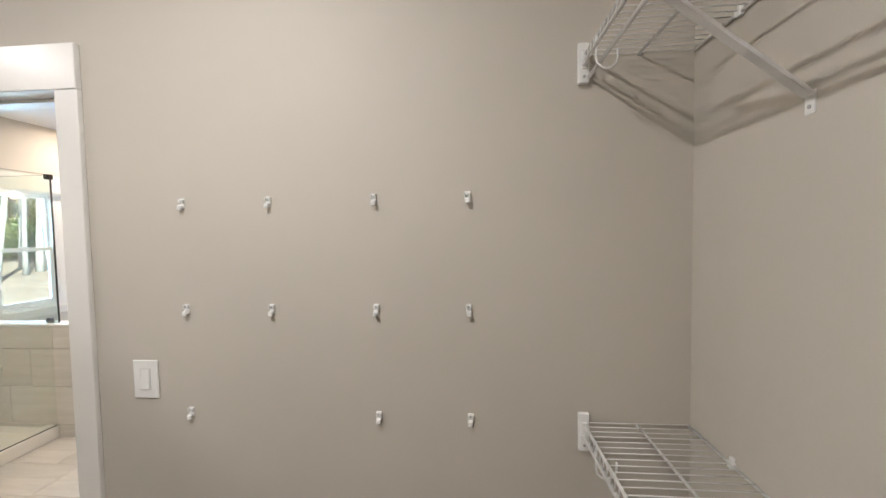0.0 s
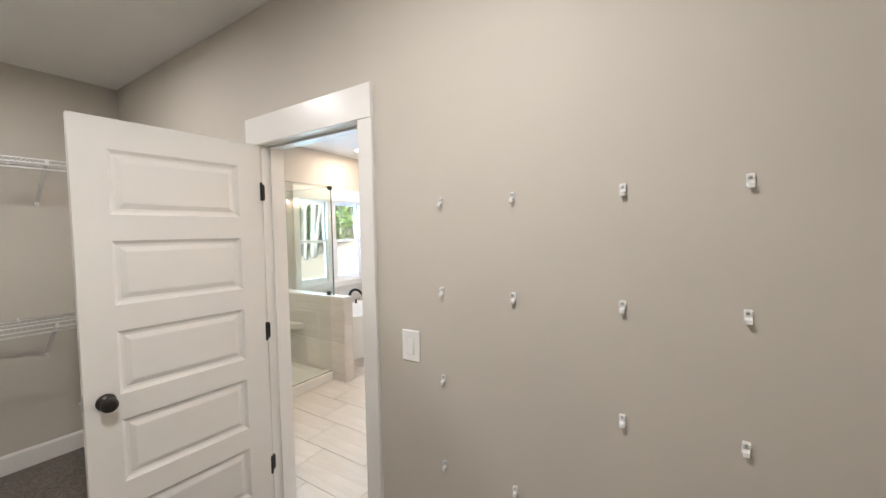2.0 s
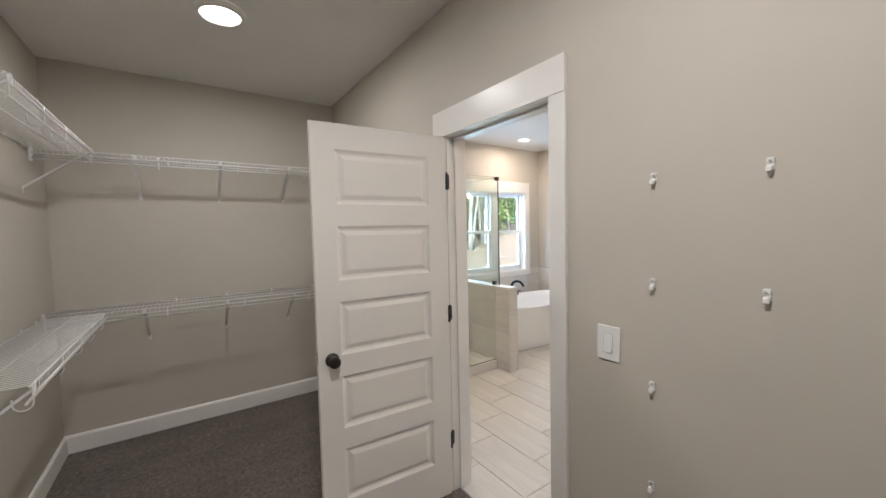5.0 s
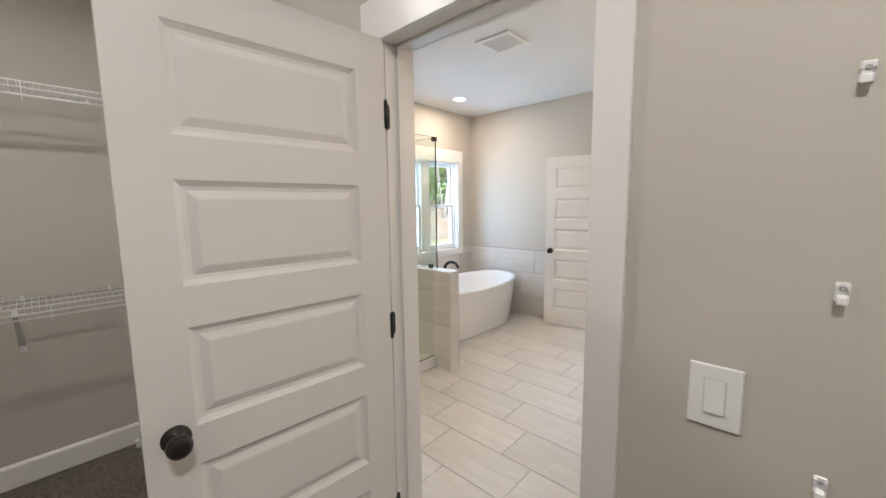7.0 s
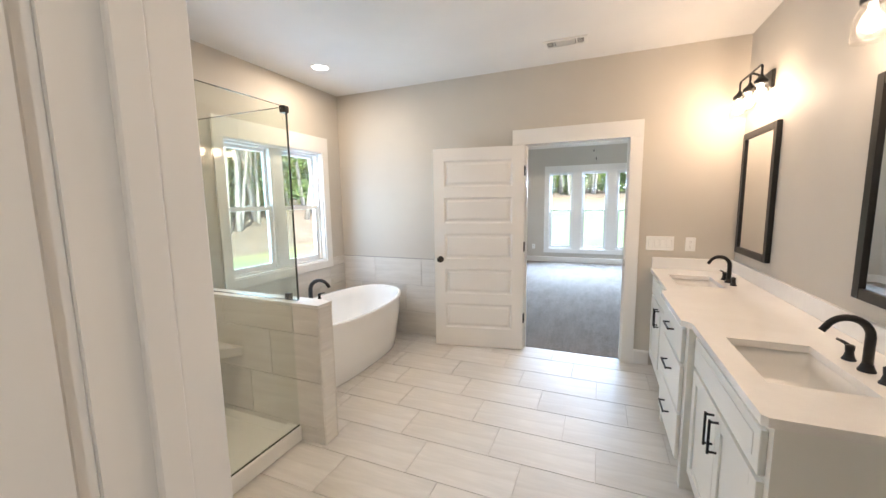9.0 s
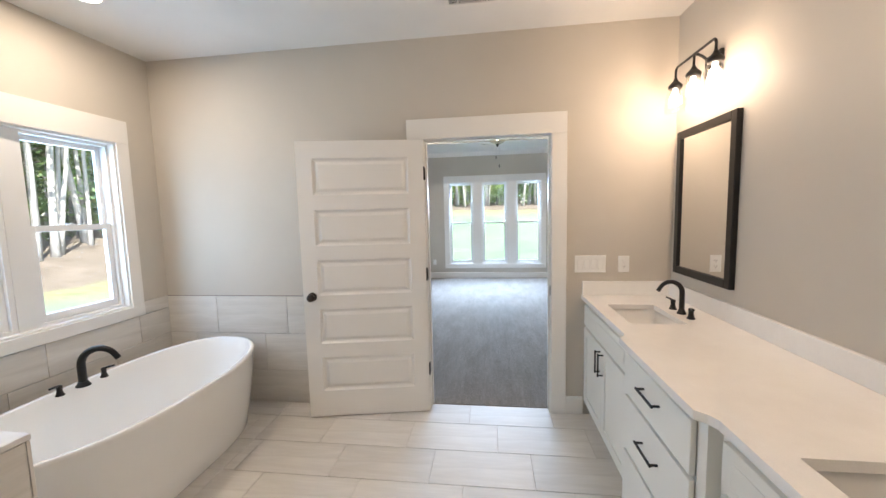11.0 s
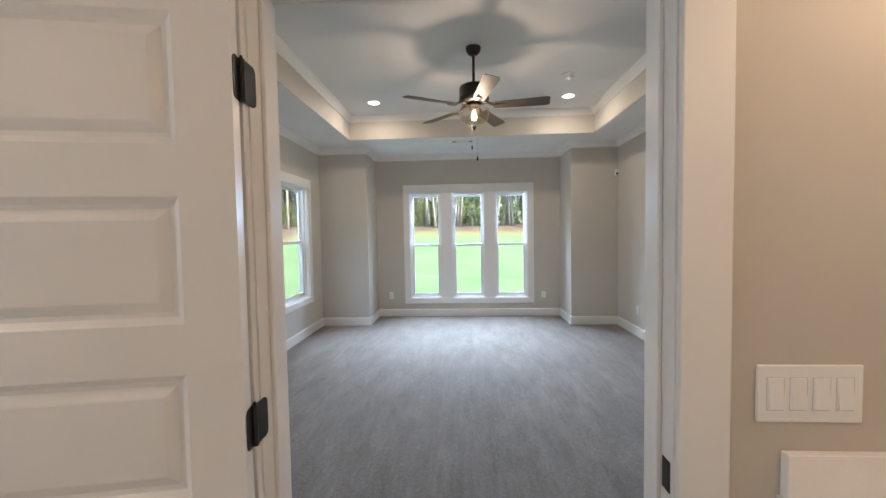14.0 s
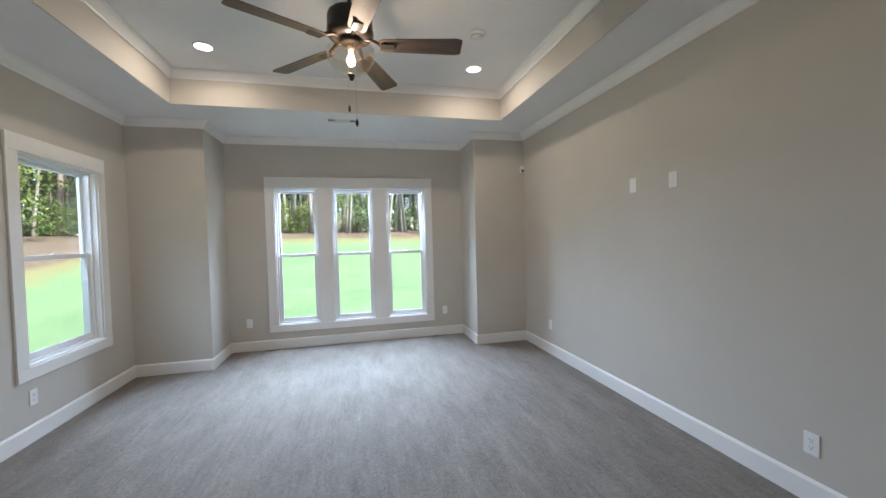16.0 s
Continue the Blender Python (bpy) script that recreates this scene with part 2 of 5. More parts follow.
def lawn():
    m = Mat("lawn_and_leaf_litter", (0.10, 0.2, 0.04), 0.95, spec=0.1)
    grass = m.mix_colours(m.noise(0.5, 5, 0.6), (0.155, 0.295, 0.165), (0.205, 0.355, 0.205))
    dry = m.mix_colours(m.noise(1.1, 5, 0.7), (0.20, 0.25, 0.12), (0.29, 0.285, 0.17))
    dirt = m.mix_colours(m.noise(1.4, 6, 0.7), (0.13, 0.110, 0.090), (0.24, 0.205, 0.170))
    attr = m.node("ShaderNodeAttribute")
    attr.attribute_name = "litter"
    wob = m.node("ShaderNodeMath")
    wob.operation = "ADD"
    m.l.new(attr.outputs["Fac"], wob.inputs[0])
    sc = m.node("ShaderNodeMath")
    sc.operation = "MULTIPLY_ADD"
    m.l.new(m.noise(0.35, 5, 0.7), sc.inputs[0])
    sc.inputs[1].default_value, sc.inputs[2].default_value = 0.9, -0.45
    m.l.new(sc.outputs[0], wob.inputs[1])
    fac = m.mix_colours(wob.outputs[0], (0, 0, 0), (1, 1, 1), 0.48, 0.66)
    early = m.mix_colours(wob.outputs[0], (0, 0, 0), (1, 1, 1), 0.08, 0.36)
    turf = m.n.new("ShaderNodeMix")
    turf.data_type = "RGBA"
    m.l.new(early, turf.inputs[0])
    m.l.new(grass, turf.inputs[6])
    m.l.new(dry, turf.inputs[7])
    mx = m.n.new("ShaderNodeMix")
    mx.data_type = "RGBA"
    m.l.new(fac, mx.inputs[0])
    m.l.new(turf.outputs[2], mx.inputs[6])
    m.l.new(dirt, mx.inputs[7])
    fine = m.mix_colours(m.noise(16, 5, 0.75), (0.62, 0.62, 0.62), (1.25, 1.25, 1.25), 0.3, 0.7)
    m.base(m.multiply(mx.outputs[2], fine))
    m.bump(m.noise(22, 4), 0.7, 0.05)
    return m.m


LAWN = lawn()

# ---- mesh helpers ----


def box(bm, x0, y0, z0, x1, y1, z1, bevel=0.0, segments=1):
    x0, x1 = min(x0, x1), max(x0, x1)
    y0, y1 = min(y0, y1), max(y0, y1)
    z0, z1 = min(z0, z1), max(z0, z1)
    vs = [bm.verts.new(p) for p in ((x0, y0, z0), (x1, y0, z0), (x1, y1, z0), (x0, y1, z0), (x0, y0, z1), (x1, y0, z1), (x1, y1, z1), (x0, y1, z1))]
    fs = [bm.faces.new([vs[i] for i in f]) for f in ((3, 2, 1, 0), (4, 5, 6, 7), (0, 1, 5, 4), (1, 2, 6, 5), (2, 3, 7, 6), (3, 0, 4, 7))]
    if bevel:
        es = list({e for f in fs for e in f.edges})
        bmesh.ops.bevel(bm, geom=es, offset=bevel, segments=segments, affect="EDGES", profile=0.5)
    return bm


def rod(bm, p0, p1, r0, r1=None, seg=8, caps=True):
    r1 = r0 if r1 is None else r1
    p0, p1 = Vector(p0), Vector(p1)
    q = (p1 - p0).to_track_quat("Z", "Y").to_matrix()
    rings = []
    for p, r in ((p0, r0), (p1, r1)):
        rings.append([bm.verts.new(p + q @ Vector((r * math.cos(2 * math.pi * k / seg), r * math.sin(2 * math.pi * k / seg), 0))) for k in range(seg)])
    for k in range(seg):
        bm.faces.new((rings[0][k], rings[0][(k + 1) % seg], rings[1][(k + 1) % seg], rings[1][k])).smooth = True
    if caps:
        bm.faces.new(rings[0][::-1])
        bm.faces.new(rings[1])
    return bm


def tube(bm, pts, radius, seg=10):
    """A round bar swept along points; radius may be a list."""
    pts = [Vector(p) for p in pts]
    rs = radius if isinstance(radius, (list, tuple)) else [radius] * len(pts)
    rings, side = [], None
    for i, p in enumerate(pts):
        d = (pts[min(i + 1, len(pts) - 1)] - pts[max(i - 1, 0)]).normalized()
        if side is None:
            side = d.orthogonal().normalized()
        side = (side - d * side.dot(d)).normalized()
        up = d.cross(side)
        rings.append([bm.verts.new(p + (side * math.cos(2 * math.pi * k / seg) + up * math.sin(2 * math.pi * k / seg)) * rs[i]) for k in range(seg)])
    for a, b in zip(rings, rings[1:]):
        for k in range(seg):
            bm.faces.new((a[k], a[(k + 1) % seg], b[(k + 1) % seg], b[k])).smooth = True
    bm.faces.new(rings[0][::-1])
    bm.faces.new(rings[-1])
    return bm


def lathe(bm, profile, at=(0, 0, 0), seg=32, axis="z", closed=True):
    """Turn (radius, height) pairs round an axis through at."""
    at = Vector(at)
    rings = []
    for r, h in profile:
        ring = []
        for k in range(seg):
            a = 2 * math.pi * k / seg
            c, s = max(r, 0.0004) * math.cos(a), max(r, 0.0004) * math.sin(a)
            v = {"z": (c, s, h), "x": (h, c, s), "y": (s, h, c)}[axis]
            ring.append(bm.verts.new(at + Vector(v)))
        rings.append(ring)
    for a, b in zip(rings, rings[1:]):
        for k in range(seg):
            bm.faces.new((a[k], a[(k + 1) % seg], b[(k + 1) % seg], b[k])).smooth = True
    if closed:
        bm.faces.new(rings[0][::-1])
        bm.faces.new(rings[-1])
    return bm


def mesh_of(name, bm, material):
    bmesh.ops.recalc_face_normals(bm, faces=bm.faces)
    me = bpy.data.meshes.new(name)
    bm.to_mesh(me)
    bm.free()
    me.materials.append(material)
    return me


def part(name, bm, material, parent=None, label="", kind=""):
    ob = new(name, mesh_of(name, bm, material))
    if parent is not None:
        ob.parent = parent
    return tagged(ob, label, kind=kind)


def thing(name, label, category, group="", kind="", at=(0, 0, 0)):
    ob = new(name)
    ob.empty_display_size = 0.1
    ob.location = at
    return tagged(ob, label, category, group, kind)


def B(*boxes, bevel=0.0):
    bm = bmesh.new()
    for b in boxes:
        box(bm, *b, bevel=bevel)
    return bm


# ---- large structure ----
CH, SOFFIT, TRAY = 2.745, 2.835, 3.17
CX0, CX1, CY0, CY1 = -3.84, 0.73, -0.934, 1.056        # closet
BX0, BX1, BY0, BY1 = -4.344, -0.435, 1.176, 4.587      # bathroom
RX0, RX1, RY0, RY1, RYB = -3.97, 0.711, 4.707, 9.69, 10.345  # bedroom
COLL, COLR = -3.20, 0.0                                # inner edges of the corner piers
D1 = (-1.925, -1.206, 2.045)                           # closet door opening
D2 = (-2.150, -1.248, 2.040)                           # bedroom door opening
WB = (3.075, 4.265, 0.865, 2.065)                      # bath window: y0, y1, z0, z1
WS = (8.325, 9.200, 0.560, 2.165)                      # bedroom side window
WR = ((-2.612, -2.060), (-1.868, -1.304), (-1.120, -0.554))
WRZ = (0.325, 2.175)


def wall(name, axis, at0, at1, a0, a1, z0, z1, holes=(), label="greige painted drywall wall", material=WALL):
    """A wall across axis from at0 to at1, running a0 to a1, with holes (a0, a1, z0, z1)."""
    bm = bmesh.new()
    cuts = sorted({a0, a1, *[v for h in holes for v in h[:2]]})
    for c0, c1 in zip(cuts, cuts[1:]):
        mid = (c0 + c1) / 2
        spans = [(z0, z1)]
        for h in holes:
            if h[0] < mid < h[1]:
                spans = [s for s in ((z0, h[2]), (h[3], z1)) if s[1] - s[0] > 1e-4]
        for s0, s1 in spans:
            if axis == "y":
                box(bm, c0, at0, s0, c1, at1, s1)
            else:
                box(bm, at0, c0, s0, at1, c1, s1)
    bmesh.ops.remove_doubles(bm, verts=bm.verts, dist=1e-5)
    return tagged(part(name, bm, material), label, "wall", kind="structure")


TOP = 3.30
# closet
wall("wall_closet_bath", "y", CY1, BY0, BX0 - 0.15, 2.2, -0.1, TOP, [(D1[0] - 0.02, D1[1] + 0.02, -0.1, D1[2] + 0.02)])
wall("wall_closet_west", "x", CX0 - 0.12, CX0, CY0 - 0.12, CY1, -0.1, TOP)
wall("wall_closet_south", "y", CY0 - 0.12, CY0, CX0, CX1 + 0.12, -0.1, TOP)
wall("wall_closet_east", "x", CX1, CX1 + 0.12, CY0, CY1, -0.1, TOP)
# bathroom
wall("wall_bath_window", "x", BX0 - 0.15, BX0, BY0, BY1, -0.1, TOP, [(WB[0], WB[1], WB[2], WB[3])])
wall("wall_bath_bedroom", "y", BY1, RY0, BX0 - 0.15, 2.2, -0.1, TOP, [(D2[0] - 0.02, D2[1] + 0.02, -0.1, D2[2] + 0.02)])
wall("wall_bath_vanity", "x", BX1, BX1 + 0.12, BY0, BY1, -0.1, TOP)
# bedroom
wall("wall_bedroom_west", "x", RX0 - 0.15, RX0, RY0, RYB + 0.15, -0.1, TOP, [(WS[0], WS[1], WS[2], WS[3])])
wall("wall_bedroom_east", "x", RX1, RX1 + 0.12, RY0, RYB + 0.15, -0.1, TOP)
wall("wall_bedroom_north", "y", RYB, RYB + 0.15, RX0, RX1, -0.1, TOP, [(a, b, WRZ[0], WRZ[1]) for a, b in WR])
tagged(part("wall_pier_west", B((RX0, RY1, -0.1, COLL, RYB, TOP)), WALL), "greige painted corner pier beside the windows", "wall", kind="structure")
tagged(part("wall_pier_east", B((COLR, RY1, -0.1, RX1, RYB, TOP)), WALL), "greige painted corner pier beside the windows", "wall", kind="structure")

tagged(part("floor_closet", B((CX0, CY0, -0.1, CX1, CY1 + 0.045, 0.0)), SHADEDCARPET), "taupe cut pile carpet on the closet floor, dimmer light in its colour", "carpet", kind="structure")
tagged(part("floor_bedroom", B((RX0, RY0 - 0.06, -0.1, RX1, RYB, 0.004)), CARPET), "taupe cut pile carpet with brushed streaks", "carpet", kind="structure")
floor_bath = tagged(part("floor_bath", B((BX0, CY1 + 0.047, -0.1, BX1, RY0 - 0.062, -0.004)), FLOORGROUT), "pale stone tile floor in running bond", "floor", kind="structure")
tagged(part("ceiling_closet", B((CX0, CY0, CH, CX1, CY1, CH + 0.1)), CEIL), "flat white painted ceiling", "ceiling", kind="structure")
tagged(part("ceiling_bath", B((BX0, BY0, CH, BX1, BY1, CH + 0.1)), CEIL), "flat white painted ceiling", "ceiling", kind="structure")
TX0, TX1, TY0, TY1 = -3.31, 0.183, 5.43, 9.17
bm = B((RX0, RY0, SOFFIT, TX0, RYB, TRAY - 0.002), (TX1, RY0, SOFFIT, RX1, RYB, TRAY - 0.002),
       (TX0, RY0, SOFFIT, TX1, TY0, TRAY - 0.002), (TX0, TY1, SOFFIT, TX1, RYB, TRAY - 0.002))
tagged(part("ceiling_soffit", bm, CEIL), "white painted soffit round the tray ceiling", "ceiling", kind="structure")
tagged(part("ceiling_tray", B((RX0, RY0, TRAY, RX1, RYB, TRAY + 0.1)), CEIL), "raised white tray ceiling", "ceiling", kind="structure")
T = 0.012
bm = B((TX0, TY0, SOFFIT + 0.002, TX0 + T, TY1, TRAY), (TX1 - T, TY0, SOFFIT + 0.002, TX1, TY1, TRAY),
       (TX0 + T, TY0, SOFFIT + 0.002, TX1 - T, TY0 + T, TRAY), (TX0 + T, TY1 - T, SOFFIT + 0.002, TX1 - T, TY1, TRAY))
tagged(part("wall_tray_sides", bm, WALL), "greige painted upright sides of the tray", "wall", kind="structure")
tagged(part("roof_slab", B((-4.5, CY0 - 0.12, TOP, 2.2, RYB + 0.15, TOP + 0.1)), SIDING), "flat roof closing the house above", "roof", kind="structure")

# ---- trim, doors and windows ----


def moulding(name, pts, profile, material, label, category, closed=False):
    """A moulding with mitred corners along pts (the room on the left), from (reach, height) pairs."""
    P = [Vector((x, y, 0)) for x, y in pts]
    n = len(P)
    bm = bmesh.new()
    rings = []
    for i, p in enumerate(P):
        def side(a, b):
            d = (b - a).normalized()
            return Vector((-d.y, d.x, 0))
        if closed or 0 < i < n - 1:
            a, b = side(P[i - 1], p), side(p, P[(i + 1) % n])
            m = (a + b).normalized()
            m /= max(0.2, m.dot(a))
        else:
            m = side(P[0], P[1]) if i == 0 else side(P[-2], P[-1])
        rings.append([bm.verts.new(p + m * o + Vector((0, 0, h))) for o, h in profile])
    k = len(profile)
    for i in range(n if closed else n - 1):
        a, b = rings[i], rings[(i + 1) % n]
        for j in range(k):
            bm.faces.new((a[j], a[(j + 1) % k], b[(j + 1) % k], b[j]))
    if not closed:
        bm.faces.new(rings[0])
        bm.faces.new(rings[-1][::-1])
    return tagged(part(name, bm, material), label, category, kind="structure")


BASE = ((0.0, 0.004), (0.015, 0.004), (0.015, 0.118), (0.008, 0.130), (0.0, 0.134))
CAS = 0.105
moulding("baseboard", [(D1[0] - CAS, CY1), (CX0, CY1), (CX0, CY0), (CX1, CY0), (CX1, CY1), (D1[1] + 0.083, CY1)], BASE, TRIM,
         "white painted closet baseboard", "baseboard")
moulding("baseboard", [(D2[0] - 0.123, RY0), (RX0, RY0), (RX0, RY1), (COLL, RY1), (COLL, RYB), (COLR, RYB), (COLR, RY1), (RX1, RY1), (RX1, RY0),
                       (D2[1] + 0.104, RY0)][::-1], BASE, TRIM, "white painted bedroom baseboard", "baseboard")
moulding("baseboard", [(-1.02, BY1), (D2[1] + 0.104, BY1)], BASE, TRIM, "short white painted bathroom baseboard", "baseboard")
moulding("baseboard", [(D1[1] + 0.083, BY0), (BX1, BY0), (BX1, 2.12)], BASE, TRIM, "white painted bathroom baseboard", "baseboard")


def crown(top, s):
    return ((0, top - 0.085 * s), (0.010 * s, top - 0.085 * s), (0.014 * s, top - 0.070 * s), (0.030 * s, top - 0.052 * s), (0.052 * s, top - 0.022 * s),
            (0.066 * s, top - 0.012 * s), (0.070 * s, top - 0.001), (0, top - 0.001))


moulding("crown_moulding", [(RX0, RY0), (RX1, RY0), (RX1, RY1), (COLR, RY1), (COLR, RYB), (COLL, RYB), (COLL, RY1), (RX0, RY1)], crown(SOFFIT, 1.0), TRIM,
         "white crown moulding under the soffit", "moulding", True)
moulding("crown_moulding", [(TX0 + T, TY0 + T), (TX1 - T, TY0 + T), (TX1 - T, TY1 - T), (TX0 + T, TY1 - T)], crown(TRAY, 1.0), TRIM,
         "white crown moulding inside the tray", "moulding", True)


def leaf_plate(bm, x0, x1, y0, y1, z0, z1):
    """A hinge leaf in the yz plane with two rounded corners on its y1 side."""
    r, s = 0.014, (1 if y1 > y0 else -1)
    pts = [(y0, z0)]
    pts += [(y1 - s * r + s * r * math.sin(a), z0 + r - r * math.cos(a)) for a in (0.0, 0.4, 0.8, 1.2, 1.57)]
    pts += [(y1 - s * r + s * r * math.cos(a), z1 - r + r * math.sin(a)) for a in (0.0, 0.4, 0.8, 1.2, 1.57)]
    pts += [(y0, z1)]
    a, b = ([bm.verts.new((x, y, z)) for y, z in pts] for x in (x0, x1))
    k = len(pts)
    bm.faces.new(a)
    bm.faces.new(b[::-1])
    for i in range(k):
        bm.faces.new((a[i], b[i], b[(i + 1) % k], a[(i + 1) % k]))
    bmesh.ops.recalc_face_normals(bm, faces=bm.faces[:])


def door_trim(name, D, y0, y1, left, right, leaf):
    """Casing on both faces of a wall and the jambs and stops between them."""
    x0, x1, top = D
    e = thing(name, "white painted flat door casing and jambs", "door casing", kind="structure")
    for ya, yb in ((y0 - 0.018, y0), (y1, y1 + 0.018)):
        part("side_casing", B((x0 - left, ya, 0.0, x0 - 0.004, yb, top), bevel=0.002), TRIM, e)
        part("side_casing", B((x1 + 0.004, ya, 0.0, x1 + right, yb, top), bevel=0.002), TRIM, e)
        part("head_casing", B((x0 - left, ya - (0.003 if ya < y0 else 0), top, x1 + right, yb + (0.003 if ya > y0 else 0), top + 0.142), bevel=0.002), TRIM, e)
    part("side_jamb", B((x0 - 0.0195, y0, 0.0, x0, y1, top)), TRIM, e)
    part("side_jamb", B((x1, y0, 0.0, x1 + 0.0195, y1, top)), TRIM, e)
    part("head_jamb", B((x0 - 0.0195, y0, top + 0.0005, x1 + 0.0195, y1, top + 0.0195)), TRIM, e)
    ym = y0 + 0.046
    part("door_stop", B((x0 + 0.0005, ym, 0.003, x0 + 0.012, ym + 0.034, top - 0.012), bevel=0.002), TRIM, e)
    part("door_stop", B((x1 - 0.012, ym, 0.003, x1 - 0.0005, ym + 0.034, top - 0.012), bevel=0.002), TRIM, e)
    part("door_stop", B((x0 + 0.0005, ym, top - 0.0115, x1 - 0.0005, ym + 0.034, top - 0.0005), bevel=0.002), TRIM, e)
    for z in (0.325, 1.055, 1.795):
        bm = bmesh.new()
        leaf_plate(bm, x0 - 0.0005, x0 + 0.0022, y0 + leaf[0], y0 + leaf[1], z - 0.045, z + 0.045)
        part("hinge_leaf", bm, BLACK, e, "black hinge leaf")
    part("strike_plate", B((x1 - 0.0025, y0 + 0.010, 0.89, x1 - 0.0002, y0 + 0.040, 0.96), bevel=0.0006), BLACK, e, "black strike plate")
    return e


door_trim("door_casing_1", D1, CY1, BY0, 0.105, 0.083, (-0.002, 0.012))
door_trim("door_casing_2", D2, BY1, RY0, 0.123, 0.106, (-0.020, 0.022))


def ring_face(bm, a, b):
    k = len(a)
    for i in range(k):
        bm.faces.new((a[i], a[(i + 1) % k], b[(i + 1) % k], b[i]))


def door_panel(w, h, t):
    """A moulded panel, both faces, in the middle of its opening."""
    bm = bmesh.new()
    for s in (-1, 1):
        rings = []
        for inset, depth in ((0.0, 0.0), (0.004, 0.0040), (0.014, 0.0115), (0.024, 0.0130), (0.043, 0.0050), (0.047, 0.0040)):
            y = s * (t / 2 - depth)
            rings.append([bm.verts.new(p) for p in ((inset, y, inset), (w - inset, y, inset), (w - inset, y, h - inset), (inset, y, h - inset))])
        for a, b in zip(rings, rings[1:]):
            ring_face(bm, a, b)
        bm.faces.new(rings[-1])
    return mesh_of("panel", bm, DOORPAINT)


def panel_door(name, label, w, h, m, knuckles):
    """A five panel door hinged at its origin, reaching along +x."""
    t = 0.035
    e = thing(name, label, "door", kind="structure")
    stile, top, rail, ph = 0.108, 0.120, 0.104, 0.257
    bottom = h - top - 4 * rail - 5 * ph
    bm = B((0, -t / 2, 0, stile, t / 2, h), (w - stile, -t / 2, 0, w, t / 2, h), (stile, -t / 2, 0, w - stile, t / 2, bottom))
    z, zs = bottom, []
    for k in range(5):
        zs.append(z)
        z += ph
        box(bm, stile, -t / 2, z, w - stile, t / 2, z + (rail if k < 4 else top))
        z += rail
    part("door_frame", bm, DOORPAINT, e)
    pm = door_panel(w - 2 * stile, ph, t)
    for z in zs:
        p = new("panel", pm)
        p.parent, p.location = e, (stile, 0, z)
    for s in (-1, 1):
        bm = bmesh.new()
        lathe(bm, [(0.033, 0.0), (0.033, 0.004), (0.029, 0.009), (0.013, 0.012), (0.011, 0.026), (0.016, 0.031), (0.026, 0.037), (0.0285, 0.047), (0.026, 0.057),
                   (0.016, 0.062), (0.003, 0.063)], seg=28, axis="y")
        kn = part("door_knob", bm, BRONZE, e, "dark bronze round door knob")
        kn.matrix_basis = pose(w - 0.064, s * t / 2, 0.912, 0, 0, 0 if s > 0 else 180)
    part("latch", B((w - 0.0005, -0.011, 0.895, w + 0.002, 0.011, 0.955), (w, -0.006, 0.917, w + 0.011, 0.006, 0.933), bevel=0.0005), GREYMETAL, e, "steel latch")
    for z in (0.313, 1.043, 1.783):
        bm = bmesh.new()
        rod(bm, (-0.006, knuckles, z - 0.045), (-0.006, knuckles, z + 0.045), 0.0065, seg=12)
        rod(bm, (-0.006, knuckles, z + 0.045), (-0.006, knuckles, z + 0.052), 0.0045, 0.002, seg=12)
        if w > 0.8:
            leaf_plate(bm, -0.0022, -0.0004, knuckles, knuckles + 0.033, z - 0.045, z + 0.045)
        part("hinge", bm, BLACK, e, "black butt hinge")
    e.matrix_world = m
    return e


panel_door("door_1", "white five panel door standing open in the closet", 0.715, 2.025, pose(-1.922, 1.030, 0.012, 0, 0, -93.5), 0.019)
panel_door("door_2", "white five panel door folded back against the wall", 0.893, 2.018, pose(-2.152, 4.538, 0.012, 0, 0, 190.6), -0.0205)


def sash(parent, name, x0, x1, z0, z1, y0, y1, stile, top, bottom):
    s = part(name, B((x0, y0, z0, x0 + stile, y1, z1), (x1 - stile, y0, z0, x1, y1, z1), (x0 + stile, y0, z0, x1 - stile, y1, z0 + bottom),
                     (x0 + stile, y0, z1 - top, x1 - stile, y1, z1), bevel=0.002), VINYL, parent)
    ym = (y0 + y1) / 2
    g = part("pane", B((x0 + stile - 0.004, ym - 0.002, z0 + bottom - 0.004, x1 - stile + 0.004, ym + 0.002, z1 - top + 0.004)), PANE, s)
    g.visible_shadow = False
    return s


def hung_window(e, x0, x1, z0, z1):
    """A double hung unit in an opening; +y is outside."""
    f = 0.030
    fr = part("window_frame", B((x0 + 0.001, 0.045, z0 + 0.001, x0 + f, 0.14, z1 - 0.001), (x1 - f, 0.045, z0 + 0.001, x1 - 0.001, 0.14, z1 - 0.001),
                                (x0 + f, 0.045, z1 - f, x1 - f, 0.14, z1 - 0.001), (x0 + f, 0.045, z0 + 0.001, x1 - f, 0.14, z0 + f), bevel=0.0015), VINYL, e)
    zm = z0 + (z1 - z0) * 0.505
    sash(e, "upper_sash", x0 + f + 0.0006, x1 - f - 0.0006, zm - 0.02, z1 - f - 0.0006, 0.100, 0.126, 0.026, 0.030, 0.036)
    lo = sash(e, "lower_sash", x0 + f + 0.0006, x1 - f - 0.0006, z0 + f + 0.0006, zm + 0.02, 0.066, 0.092, 0.034, 0.038, 0.048)
    xm = (x0 + x1) / 2
    bm = B((xm - 0.028, 0.072, zm + 0.0205, xm + 0.028, 0.088, zm + 0.026), bevel=0.002)
    rod(bm, (xm, 0.078, zm + 0.026), (xm, 0.078, zm + 0.033), 0.009, seg=12)
    part("sash_lock", bm, VINYL, lo)
    return fr


